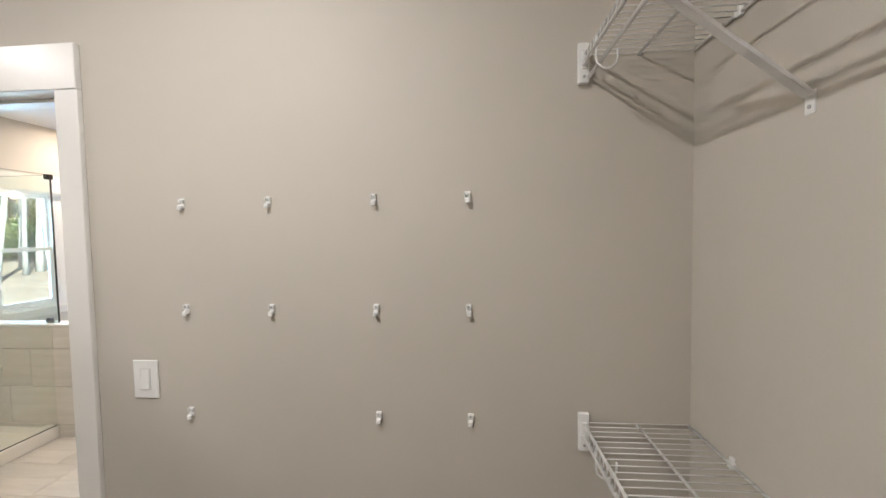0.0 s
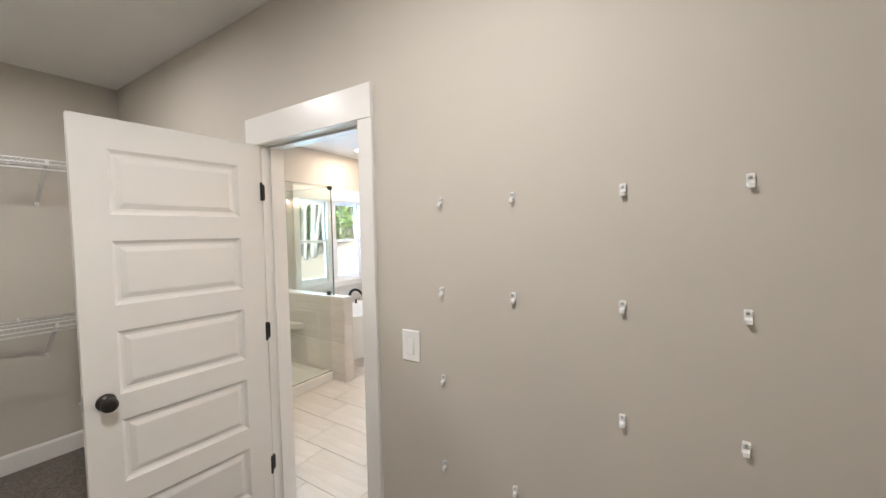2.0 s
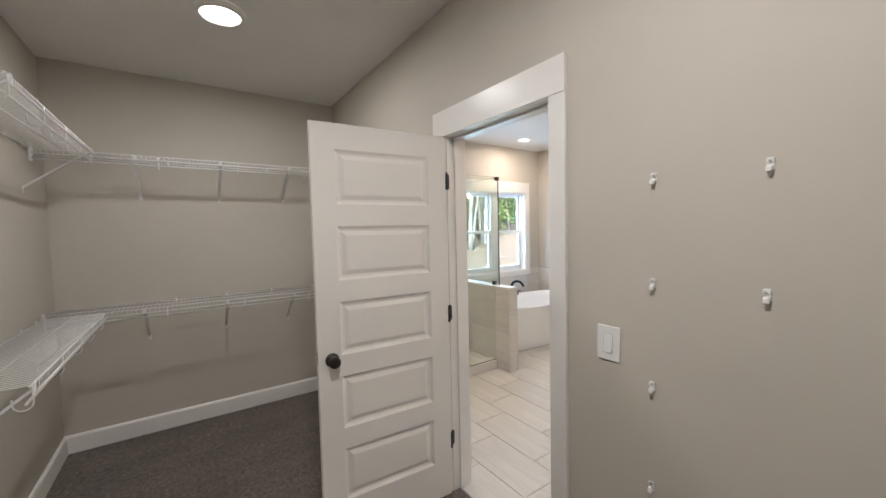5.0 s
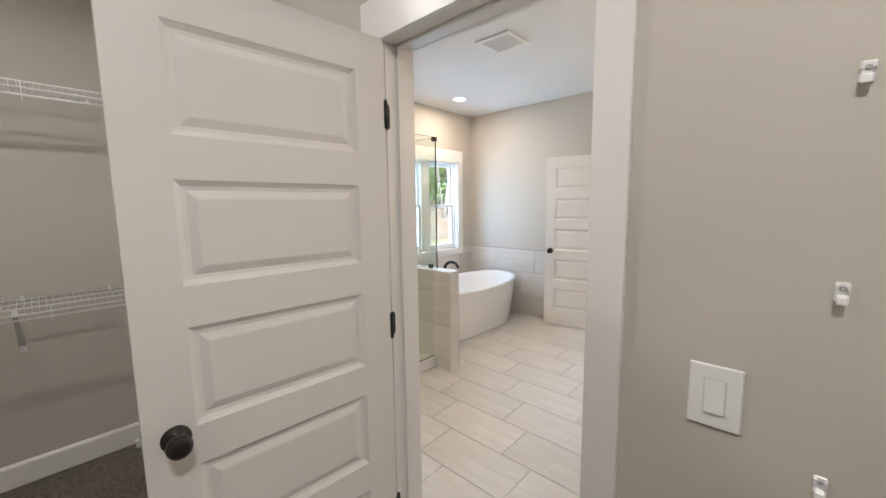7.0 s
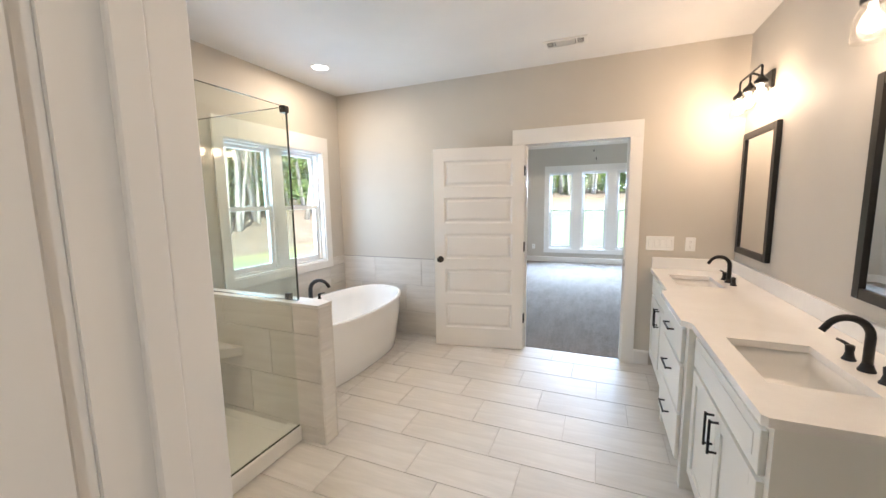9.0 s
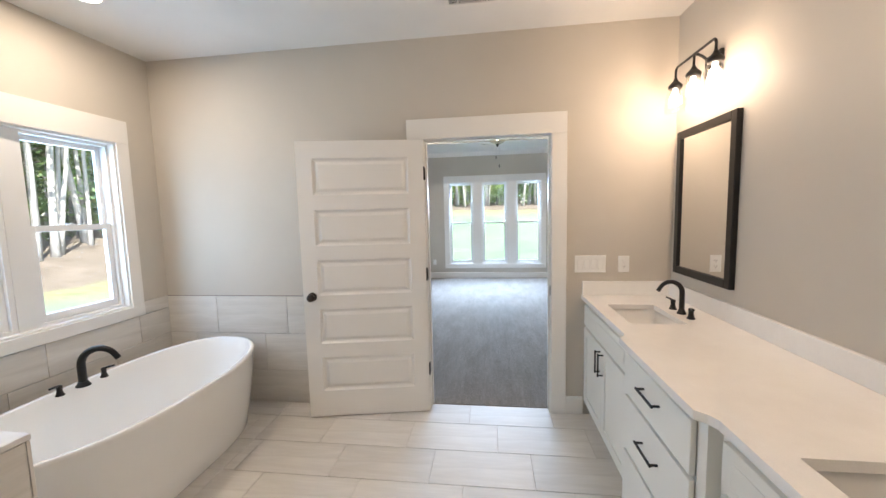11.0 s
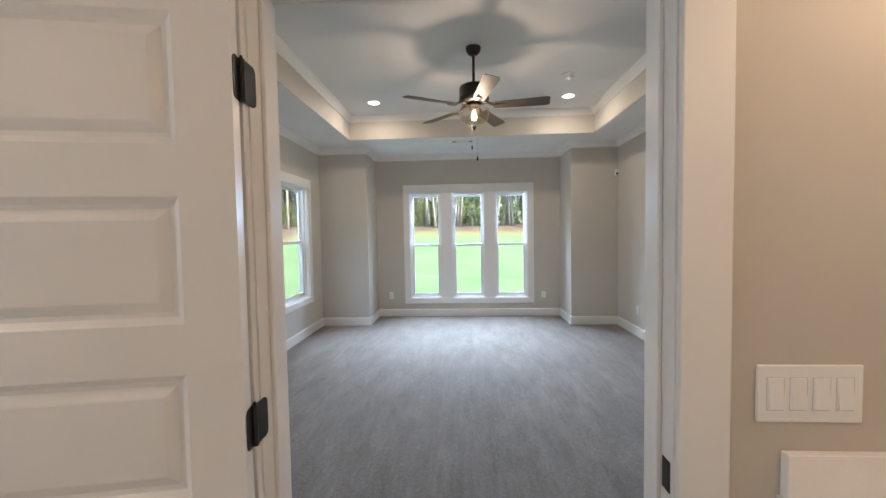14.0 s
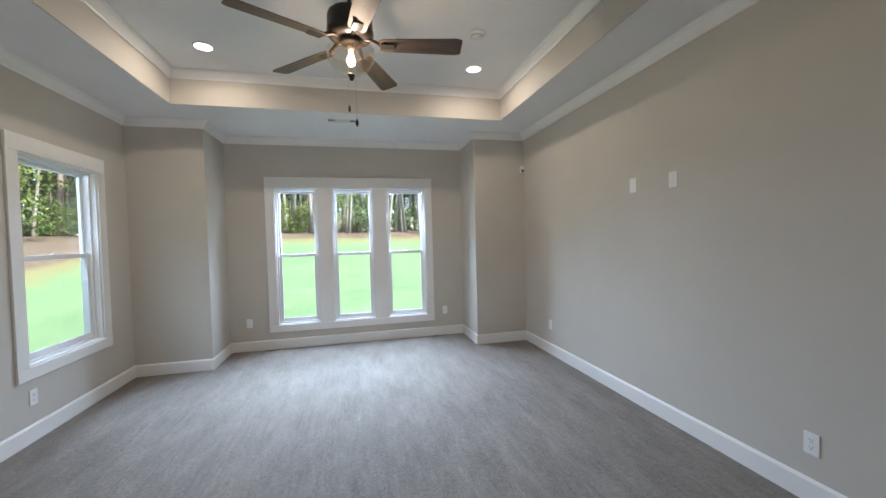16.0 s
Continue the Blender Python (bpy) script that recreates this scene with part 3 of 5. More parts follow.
def lining(e, x0, x1, z0, z1):
    for b in ((x0 + 0.0005, -0.001, z0 + 0.0005, x0 + 0.012, 0.0445, z1 - 0.0005), (x1 - 0.012, -0.001, z0 + 0.0005, x1 - 0.0005, 0.0445, z1 - 0.0005),
              (x0 + 0.012, -0.001, z1 - 0.012, x1 - 0.012, 0.0445, z1 - 0.0005), (x0 + 0.012, -0.001, z0 + 0.0005, x1 - 0.012, 0.0445, z0 + 0.012)):
        part("jamb_lining", B(b), TRIM, e)


def casing_boards(e, x0, x1, z0, z1, ox0, ox1, oz0, oz1, mulls=()):
    t0, t1 = -0.018, -0.0005
    part("head_casing", B((x0, t0 - 0.002, oz1, x1, t1, z1), bevel=0.002), TRIM, e)
    part("side_casing", B((x0, t0, oz0, ox0, t1, oz1), bevel=0.002), TRIM, e)
    part("side_casing", B((ox1, t0, oz0, x1, t1, oz1), bevel=0.002), TRIM, e)
    part("window_sill", B((x0, t0 - 0.002, z0, x1, t1, oz0), bevel=0.002), TRIM, e)
    for a, b in mulls:
        part("mullion_casing", B((a, t0, oz0, b, t1, oz1), bevel=0.002), TRIM, e)


w = thing("window_1", "white double hung twin window over the bathtub", "window", kind="structure")
m1, m2 = (WB[0] + WB[1]) / 2 - 0.045, (WB[0] + WB[1]) / 2 + 0.045
for a, b in ((WB[0], m1), (m2, WB[1])):
    hung_window(w, a, b, WB[2], WB[3])
lining(w, WB[0], WB[1], WB[2], WB[3])
part("mullion", B((m1, 0.05, WB[2] + 0.012, m2, 0.14, WB[3] - 0.012), (m1 - 0.002, 0.040, WB[2] + 0.012, m2 + 0.002, 0.050, WB[3] - 0.012)), VINYL, w)
casing_boards(w, WB[0] - 0.088, WB[1] + 0.092, WB[2] - 0.078, WB[3] + 0.165, WB[0], WB[1], WB[2], WB[3])
w.matrix_world = pose(BX0, 0, 0, 0, 0, 90)

w = thing("window_2", "white double hung window in the side wall", "window", kind="structure")
hung_window(w, *WS)
lining(w, *WS)
casing_boards(w, WS[0] - 0.105, WS[1] + 0.100, WS[2] - 0.090, WS[3] + 0.128, WS[0], WS[1], WS[2], WS[3])
w.matrix_world = pose(RX0, 0, 0, 0, 0, 90)

w = thing("window_3", "row of three tall white double hung windows", "window", kind="structure")
for a, b in WR:
    hung_window(w, a, b, *WRZ)
    lining(w, a, b, *WRZ)
casing_boards(w, -2.722, -0.452, 0.232, 2.322, WR[0][0], WR[2][1], WRZ[0], WRZ[1], [(WR[0][1], WR[1][0]), (WR[1][1], WR[2][0])])
w.matrix_world = pose(0, RYB, 0)

# ---- wall plates ----


def plate(name, label, w, h, kind, m, group=""):
    """A wall plate facing -y, centred on its origin. kind: number of rockers, or 'duplex', 'blank'."""
    e = thing(name, label, "outlet" if kind == "duplex" else "wall plate" if kind == "blank" else "light switch", group)
    part("cover_plate", B((-w / 2, -0.006, -h / 2, w / 2, 0, h / 2), bevel=0.0025), PLATE, e)
    if kind == "duplex":
        for z in (-0.0195, 0.0195):
            bm = bmesh.new()
            lathe(bm, [(0.0165, -0.0075), (0.0165, -0.005)], (0, 0, z), 20, "y")
            r = part("receptacle", bm, PLATE, e)
            part("slots", B((-0.0075, -0.0085, z - 0.001, -0.0055, -0.0076, z + 0.007), (0.0055, -0.0085, z - 0.001, 0.0075, -0.0076, z + 0.006),
                            (-0.002, -0.0085, z - 0.011, 0.002, -0.0076, z - 0.007)), SLOT, r, "dark socket slots")
    elif kind != "blank":
        for k in range(kind):
            x = (k - (kind - 1) / 2) * 0.046
            # a flat grey strip gives the shade round the rocker as colour
            part("rocker_shade_strip", B((x - 0.0180, -0.0063, -0.0350, x + 0.0180, -0.0055, 0.0350)), GAPSHADE, e, "grey strip painted as the shade round the rocker")
            bm = B((x - 0.0165, -0.0072, -0.0335, x + 0.0165, -0.005, 0.0335), bevel=0.0008)
            vs = [bm.verts.new(p) for p in ((x - 0.0145, -0.0074, 0.031), (x + 0.0145, -0.0074, 0.031), (x + 0.0145, -0.0115, -0.031), (x - 0.0145, -0.0115, -0.031),
                                            (x - 0.0145, -0.006, 0.031), (x + 0.0145, -0.006, 0.031), (x + 0.0145, -0.006, -0.031), (x - 0.0145, -0.006, -0.031))]
            for f in ((0, 1, 2, 3), (0, 4, 5, 1), (1, 5, 6, 2), (2, 6, 7, 3), (3, 7, 4, 0)):
                bm.faces.new([vs[i] for i in f])
            part("rocker", bm, PLATE, e)
    for z in (-h / 2 + 0.012, h / 2 - 0.012) if kind != "duplex" else (0.0,):
        bm = bmesh.new()
        lathe(bm, [(0.003, -0.0068), (0.003, -0.005)], (0, 0, z), 10, "y")
        part("screw", bm, PLATE, e)
    e.matrix_world = m
    return e


plate("light_switch", "white rocker light switch beside the closet door", 0.086, 0.125, 1, pose(-0.953, CY1, 1.115))
plate("light_switch", "white four gang rocker switch above the counter", 0.212, 0.122, 4, pose(-0.977, BY1, 1.120))
plate("outlet", "white duplex outlet above the counter", 0.074, 0.117, "duplex", pose(-0.790 + 0.04, BY1, 1.118))
OUT = "low duplex outlets of the bedroom"
for m in (pose(-2.968, RYB, 0.375), pose(-0.290, RYB, 0.375), pose(RX0, 8.36, 0.33, 0, 0, 90), pose(RX1, 9.02, 0.36, 0, 0, -90), pose(RX1, 6.36, 0.32, 0, 0, -90)):
    plate("outlet", "white duplex outlet low on the bedroom wall", 0.072, 0.117, "duplex", m, OUT)
plate("wall_plate", "white blank plate high on the bedroom wall", 0.074, 0.117, "blank", pose(RX1, 7.62, 1.845, 0, 0, -90))
plate("outlet", "white duplex outlet high on the bedroom wall", 0.074, 0.117, "duplex", pose(RX1, 7.215, 1.832, 0, 0, -90))

# ---- closet ----


def shelf_clip():
    """A small white wall clip with its screw, facing -y."""
    e = thing("shelf_clip", "small white plastic shelf clip screwed to the wall", "wall clip", "unused shelf clips on the wall")
    bm = B((-0.009, -0.004, -0.016, 0.009, 0, 0.016), bevel=0.002)
    box(bm, -0.007, -0.013, -0.014, 0.007, -0.004, -0.004, bevel=0.002)
    box(bm, -0.007, -0.017, -0.020, 0.007, -0.012, -0.006, bevel=0.002)
    box(bm, -0.0085, -0.010, 0.003, -0.0045, -0.004, 0.013, bevel=0.001)
    box(bm, 0.0045, -0.010, 0.003, 0.0085, -0.004, 0.013, bevel=0.001)
    part("clip_body", bm, PLATE, e)
    bm = bmesh.new()
    lathe(bm, [(0.0035, -0.0062), (0.0042, -0.004)], (0, 0, 0.006), 10, "y")
    part("screw", bm, GREYMETAL, e, "grey screw")
    return e


first = None
for r, z in enumerate((1.678, 1.344, 1.010, 0.676)):
    for c, x in enumerate((-0.801, -0.517, -0.185, 0.097)):
        if (r, c) == (2, 1):
            continue
        m = pose(x, CY1, z, 0, random.uniform(-4, 4), 0)
        if first is None:
            first = shelf_clip()
            first.matrix_world = m
        else:
            copy_thing(first, m)


def wire_shelf(name, label, length, m, braces, clips, loops, end=None, drop=0.255, group="wire shelves of the closet"):
    """A wire shelf along +x, its wall at y 0, reaching to y -0.305; the deck lies at z 0."""
    e = thing(name, label, "wire shelf", group)
    d = 0.300
    bm = bmesh.new()
    n = int(length / 0.0254)
    for k in range(n + 1):
        x = 0.004 + k * (length - 0.008) / n
        tube(bm, [(x, -0.006, 0.003), (x, -d, 0.003), (x, -d - 0.004, -0.001), (x, -d - 0.004, -0.030)], 0.0015, 5)
    part("wire_deck", bm, WIRE, e, kind="stuff")
    for y, z, r in ((-0.006, -0.001, 0.0036), (-0.150, -0.0015, 0.0034), (-d, -0.001, 0.0042), (-d - 0.0065, -0.030, 0.0042)):
        bm = bmesh.new()
        rod(bm, (0, y, z), (length, y, z), r, seg=8)
        part("rail", bm, WIRE, e)
    bm = bmesh.new()
    rod(bm, (0, -d + 0.012, -0.060), (length, -d + 0.012, -0.060), 0.0052, seg=10)
    part("hanging_rod", bm, WIRE, e)
    for x in loops:
        bm = bmesh.new()
        pts = [(x, -d - 0.004, -0.003), (x, -d - 0.004, -0.045)]
        pts += [(x, -d + 0.022 - 0.026 * math.cos(a), -0.060 - 0.026 * math.sin(a)) for a in (0.0, 0.5, 1.0, 1.57, 2.1, 2.6, 3.14)]
        pts += [(x, -d + 0.048, -0.040)]
        tube(bm, pts, 0.0028, 7)
        part("hook", bm, WIRE, e)
    for x in braces:
        bm = bmesh.new()
        box(bm, x - 0.011, -0.003, -drop - 0.030, x + 0.011, 0, -drop + 0.012, bevel=0.001)
        p0, p1 = Vector((x, -0.004, -drop + 0.004)), Vector((x, -d - 0.002, -0.018))
        q = (p1 - p0).normalized()
        nrm = Vector((0, -q.z, q.y))
        ring = []
        for p in (p0, p1):
            ring.append([bm.verts.new(p + Vector((sx * 0.0105, 0, 0)) + nrm * sn * 0.004) for sx, sn in ((-1, -1), (1, -1), (1, 1), (-1, 1))])
        ring_face(bm, ring[0], ring[1])
        bm.faces.new(ring[0][::-1])
        bm.faces.new(ring[1])
        box(bm, x - 0.010, -d - 0.010, -0.036, x + 0.010, -d - 0.004, 0.004, bevel=0.001)
        part("brace", bm, WIRE, e, "white diagonal brace")
        bm = bmesh.new()
        lathe(bm, [(0.004, -0.0045), (0.004, -0.0025)], (x, 0, -drop - 0.017), 10, "y")
        part("screw", bm, GREYMETAL, e, "grey screw")
    for x in clips:
        part("clip", B((x - 0.009, -0.012, -0.010, x + 0.009, 0, 0.008), (x - 0.006, -0.008, 0.008, x + 0.006, 0, 0.018), bevel=0.0015), PLATE, e)
    if end is not None:
        s = 1 if end > length / 2 else -1
        bm = B((end - s * 0.014, -d - 0.018, -0.078, end, -d + 0.012, 0.034), (end - s * 0.020, -d - 0.010, -0.040, end - s * 0.014, -d + 0.006, 0.010), bevel=0.002)
        part("end_bracket", bm, PLATE, e, "white plastic end bracket")
        bm = bmesh.new()
        lathe(bm, [(0.004, -0.0), (0.004, 0.003)], (end - s * 0.014 - (0.003 if s > 0 else 0.0), -d - 0.002, -0.060), 10, "x")
        part("screw", bm, GREYMETAL, e, "grey screw")
    e.matrix_world = m
    return e


LEN = CY1 - CY0 - 0.004
EAST = lambda z: Matrix.Translation((CX1, CY1 - 0.002, z)) @ Matrix.Rotation(radians(-90), 4, "Z")
up, low = 2.063, 1.005
ye = lambda y: CY1 - 0.002 - y
for z, kind in ((up, "upper"), (low, "lower")):
    wire_shelf("wire_shelf", f"{kind} white wire shelf with hanging rod", LEN, EAST(z), [ye(0.69), ye(0.10), ye(-0.5)],
               [ye(v) for v in (0.873, 0.55, 0.2, -0.2, -0.6)], [ye(0.93), ye(0.35), ye(-0.3)], 0.0)
WEST = lambda z: Matrix.Translation((CX0, CY0 + 0.002, z)) @ Matrix.Rotation(radians(90), 4, "Z")
yw = lambda y: y - CY0 - 0.002
for z, kind in ((2.085, "upper"), (1.020, "lower")):
    wire_shelf("wire_shelf", f"{kind} white wire shelf across the closet end", LEN, WEST(z), [yw(0.575), yw(0.08), yw(-0.43)],
               [yw(v) for v in (0.8, 0.45, 0.1, -0.25)], [yw(0.7), yw(0.2), yw(-0.3)], 0.0)
SL = 1.45
SOUTH = lambda z: Matrix.Translation((-2.065, CY0, z)) @ Matrix.Rotation(radians(180), 4, "Z")
for z, kind in ((2.085, "upper"), (1.020, "lower")):
    wire_shelf("wire_shelf", f"{kind} white wire shelf along the closet wall", SL, SOUTH(z), [0.03, 1.335], [0.2, 0.5, 0.8, 1.1, 1.35], [0.012, 0.40, 0.75, 1.05, 1.34], None)


def disc_light(name, label, x, y, z, r, mat, thick=0.022):
    e = thing(name, label, "ceiling light")
    bm = bmesh.new()
    lathe(bm, [(r * 1.18, z - 0.0005), (r * 1.18, z - thick * 0.35), (r * 1.04, z - thick), (r * 1.0, z - thick), (r * 0.98, z - thick * 0.7)], (x, y, 0), 48, closed=False)
    part("trim_ring", bm, TRIM, e)
    bm = bmesh.new()
    lathe(bm, [(r * 0.99, z - thick * 0.75), (r * 0.8, z - thick * 0.85), (r * 0.3, z - thick * 0.9), (0.0004, z - thick * 0.9)], (x, y, 0), 48, closed=False)
    part("diffuser", bm, mat, e, "glowing diffuser")
    return e


disc_light("disc_light", "round white flush disc light, lit", -2.606, 0.048, CH, 0.10, DISC, 0.030)
disc_light("disc_light", "round white flush disc light, lit", -0.60, 0.048, CH, 0.10, DISC, 0.030)

# ---- bathroom: shower ----
SX = -4.248
PANX, GX, KY0, KY1, KX = -3.300, -3.205, 2.590, 2.700, -3.005
KTOP = 0.885

tagged(part("wall_shower_furring", B((BX0 + 0.0005, BY0, 0.0, SX - 0.0005, KY1 + 0.012, CH - 0.0005)), WALL), "painted furred wall above the shower tile", "wall", kind="structure")
e = thing("shower_pan", "white shower pan with a low curb", "shower pan")
bm = bmesh.new()
rim = [bm.verts.new(p) for p in ((SX + 0.012, BY0 + 0.012, 0.075), (PANX, BY0 + 0.012, 0.075), (PANX, KY0 - 0.011, 0.075), (SX + 0.012, KY0 - 0.011, 0.075))]
low = [bm.verts.new(p) for p in ((SX + 0.05, BY0 + 0.05, 0.045), (PANX - 0.02, BY0 + 0.05, 0.045), (PANX - 0.02, KY0 - 0.05, 0.045), (SX + 0.05, KY0 - 0.05, 0.045))]
deep = [bm.verts.new(p) for p in ((-3.86, 1.82, 0.030), (-3.74, 1.82, 0.030), (-3.74, 1.94, 0.030), (-3.86, 1.94, 0.030))]
base = [bm.verts.new((v.co.x, v.co.y, 0.0)) for v in rim]
for a, b in ((base, rim), (rim, low), (low, deep)):
    ring_face(bm, a, b)
bm.faces.new(deep)
bm.faces.new(base)
part("pan_floor", bm, PAN, e)
part("curb", B((PANX + 0.0005, BY0 + 0.012, 0.0, -3.188, KY0 - 0.011, 0.098), bevel=0.006), PAN, e)
bm = bmesh.new()
lathe(bm, [(0.05, 0.031), (0.05, 0.034), (0.012, 0.035)], (-3.80, 1.88, 0), 24)
part("drain", bm, BLACK, e, "black round drain cover")

knee = tagged(part("wall_knee", B((SX + 0.012, KY0, 0.0, KX - 0.011, KY1, KTOP)), GROUT), "tiled shower knee wall with a stone cap", "knee wall", kind="structure")
part("cap_stone", B((SX + 0.012, KY0 - 0.012, KTOP + 0.0005, KX + 0.002, KY1 + 0.012, KTOP + 0.019), bevel=0.002), CAPSTONE, knee, "pale polished stone cap")
e = thing("shower_bench", "triangular pale stone corner bench in the shower", "bench")
bm = bmesh.new()
lo_, hi_ = [], []
for x, y in ((SX + 0.013, KY0 - 0.012), (-3.662, KY0 - 0.012), (-3.69, KY0 - 0.05), (SX + 0.05, 2.065), (SX + 0.013, 2.06)):
    lo_.append(bm.verts.new((x, y, 0.500)))
    hi_.append(bm.verts.new((x, y, 0.563)))
ring_face(bm, lo_, hi_)
bm.faces.new(hi_)
bm.faces.new(lo_[::-1])
bmesh.ops.bevel(bm, geom=list(bm.edges), offset=0.003, segments=1, affect="EDGES")
part("seat", bm, TILE_X, e)

# glass of the shower
e = thing("shower_enclosure", "clear frameless shower glass with black hardware", "shower glass")
GT = 2.078


def pane(name, b, label=""):
    g = part(name, B(b), SHOWERGLASS, e, label)
    g.visible_shadow = False
    return g


pane("side_panel", (SX + 0.016, 2.625, KTOP + 0.024, GX + 0.005, 2.635, GT))
pane("front_panel", (GX - 0.005, 1.856, 0.102, GX + 0.005, 2.622, GT))
gd = pane("glass_door", (GX - 0.005, BY0 + 0.030, 0.110, GX + 0.005, 1.850, GT))
for b in ((GX + 0.0052, 2.6225, 0.912, GX + 0.0075, 2.6365, GT), (GX - 0.0056, 1.8503, 0.102, GX + 0.0056, 1.8513, GT), (GX - 0.0056, 1.8550, 0.102, GX + 0.0056, 1.8560, GT),
          (SX + 0.016, 2.6244, GT, GX + 0.005, 2.6356, GT + 0.0015), (GX - 0.0056, BY0 + 0.030, GT, GX + 0.0056, 1.850, GT + 0.0015),
          (GX - 0.0056, 1.860, GT, GX + 0.0056, 2.622, GT + 0.0015), (SX + 0.016, 2.6244, KTOP + 0.0215, GX + 0.005, 2.6356, KTOP + 0.0235),
          (GX - 0.0058, 1.857, 0.0985, GX + 0.0058, 2.576, 0.1018), (GX - 0.0058, BY0 + 0.032, 0.1010, GX + 0.0058, 1.849, 0.1095)):
    part("glass_edge", B(b), EDGEGLASS, e, "dark green glass edge")
for b in ((GX - 0.026, 2.606, GT - 0.036, GX + 0.014, 2.646, GT + 0.004), (-3.300, 2.616, KTOP + 0.0215, -3.256, 2.644, KTOP + 0.062),
          (SX + 0.0125, 2.612, 1.120, SX + 0.052, 2.648, 1.160), (SX + 0.0125, 2.612, 1.90, SX + 0.052, 2.648, 1.94)):
    part("glass_clip", B(b, bevel=0.003), BLACK, e, "black square glass clip")
for z in (0.40, 1.80):
    part("door_hinge", B((GX - 0.012, BY0 + 0.012, z - 0.045, GX + 0.012, BY0 + 0.075, z + 0.045), bevel=0.003), BLACK, e, "black glass door hinge")
for s in (-1, 1):
    bm = bmesh.new()
    pts = [(GX + s * 0.005, 1.770, 0.915), (GX + s * 0.040, 1.770, 0.912)]
    pts += [(GX + s * (0.040 + 0.022 * math.sin(a)), 1.770, 0.912 + 0.022 - 0.022 * math.cos(a)) for a in (0.5, 1.0, 1.57)]
    pts += [(GX + s * (0.040 + 0.022 * math.cos(a)), 1.770, 1.078 + 0.022 * math.sin(a)) for a in (0.0, 0.5, 1.0, 1.57)]
    pts += [(GX + s * 0.005, 1.770, 1.100)]
    tube(bm, pts, 0.0095, 12)
    part("pull_handle", bm, BLACK, gd, "black D shaped pull")

# ---- bathroom: bathtub ----


def bathtub():
    e = thing("bathtub", "white freestanding oval soaking tub", "bathtub", at=(-3.725, 3.675, 0))
    seg = 72

    def ringpts(a, b, z, n, lift=0.0):
        out = []
        for k in range(seg):
            t = 2 * math.pi * k / seg
            c, s = math.cos(t), math.sin(t)
            x, y = b * abs(c) ** (2 / n) * math.copysign(1, c), a * abs(s) ** (2 / n) * math.copysign(1, s)
            out.append((x, y, z + lift * (abs(y) / 0.82) ** 2.2))
        return out
    spec = [(0.705, 0.330, 0.0, 2.9, 0), (0.712, 0.336, 0.012, 2.9, 0), (0.735, 0.362, 0.14, 2.8, 0), (0.765, 0.388, 0.29, 2.7, 0.0), (0.795, 0.411, 0.42, 2.55, 0.012),
            (0.815, 0.422, 0.515, 2.4, 0.02), (0.822, 0.427, 0.535, 2.4, 0.025), (0.822, 0.427, 0.546, 2.4, 0.025), (0.816, 0.421, 0.553, 2.4, 0.025),
            (0.800, 0.405, 0.553, 2.4, 0.025), (0.793, 0.398, 0.547, 2.4, 0.025), (0.775, 0.372, 0.47, 2.4, 0.015), (0.72, 0.33, 0.32, 2.4, 0.0), (0.66, 0.285, 0.20, 2.4, 0),
            (0.58, 0.24, 0.145, 2.3, 0), (0.40, 0.16, 0.13, 2.2, 0), (0.05, 0.02, 0.125, 2, 0)]
    bm = bmesh.new()
    rings = [[bm.verts.new(p) for p in ringpts(*s)] for s in spec]
    for a, b in zip(rings, rings[1:]):
        ring_face(bm, a, b)
    bm.faces.new(rings[0][::-1])
    bm.faces.new(rings[-1])
    for f in bm.faces:
        f.smooth = True
    part("tub_shell", bm, ACRYLIC, e)
    bm = bmesh.new()
    lathe(bm, [(0.03, 0.133), (0.03, 0.137), (0.004, 0.138)], (0, -0.12, 0), 20)
    part("drain", bm, BLACK, e, "black drain cover")
    return e


bathtub()


def arc_spout(bm, base, reach, rise, way, r):
    """A gooseneck from base, bending over along the unit vector way."""
    b, wv = Vector(base), Vector(way)
    h = reach / 2
    pts = [b, b + Vector((0, 0, rise - h))]
    pts += [b + wv * (h - h * math.cos(a)) + Vector((0, 0, rise - h + h * math.sin(a))) for a in [math.pi * k / 14 for k in range(1, 13)]]
    last = pts[-1]
    pts.append(last + (last - pts[-2]).normalized() * 0.022)
    n = len(pts)
    tube(bm, pts, [r * (1.25 - 0.30 * min(1, i / (n - 3))) for i in range(n)], 14)
    lathe(bm, [(r * 2.1, 0), (r * 2.1, 0.005), (r * 1.7, 0.014), (r * 1.25, 0.030)], b, 20)


def lever(bm, at, way, length=0.055, h=0.055):
    a, wv = Vector(at), Vector(way)
    lathe(bm, [(0.021, 0), (0.021, 0.004), (0.016, 0.012), (0.012, 0.030), (0.0135, h - 0.012), (0.014, h), (0.008, h + 0.004)], a, 18)
    tube(bm, [a - wv * 0.008 + Vector((0, 0, h - 0.004)), a + wv * length * 0.5 + Vector((0, 0, h + 0.004)), a + wv * length + Vector((0, 0, h + 0.006))],
         [0.0075, 0.0062, 0.0052], 10)


def faucet(name, label, at, way, gap, reach, rise, r, levers):
    e = thing(name, label, "faucet", at=at)
    bm = bmesh.new()
    arc_spout(bm, (0, 0, 0), reach, rise, way, r)
    part("spout", bm, BLACK, e)
    for s, lw in zip((-1, 1), levers):
        bm = bmesh.new()
        lever(bm, (0, s * gap, 0), lw)
        part("lever_handle", bm, BLACK, e)
    return e


faucet("tub_faucet", "black gooseneck deck faucet on the tub rim", (-4.050, 3.66, 0.554), (0.93, 0.37, 0), 0.120, 0.185, 0.215, 0.0170, ((0.2, -0.98, 0), (0.75, 0.66, 0)))

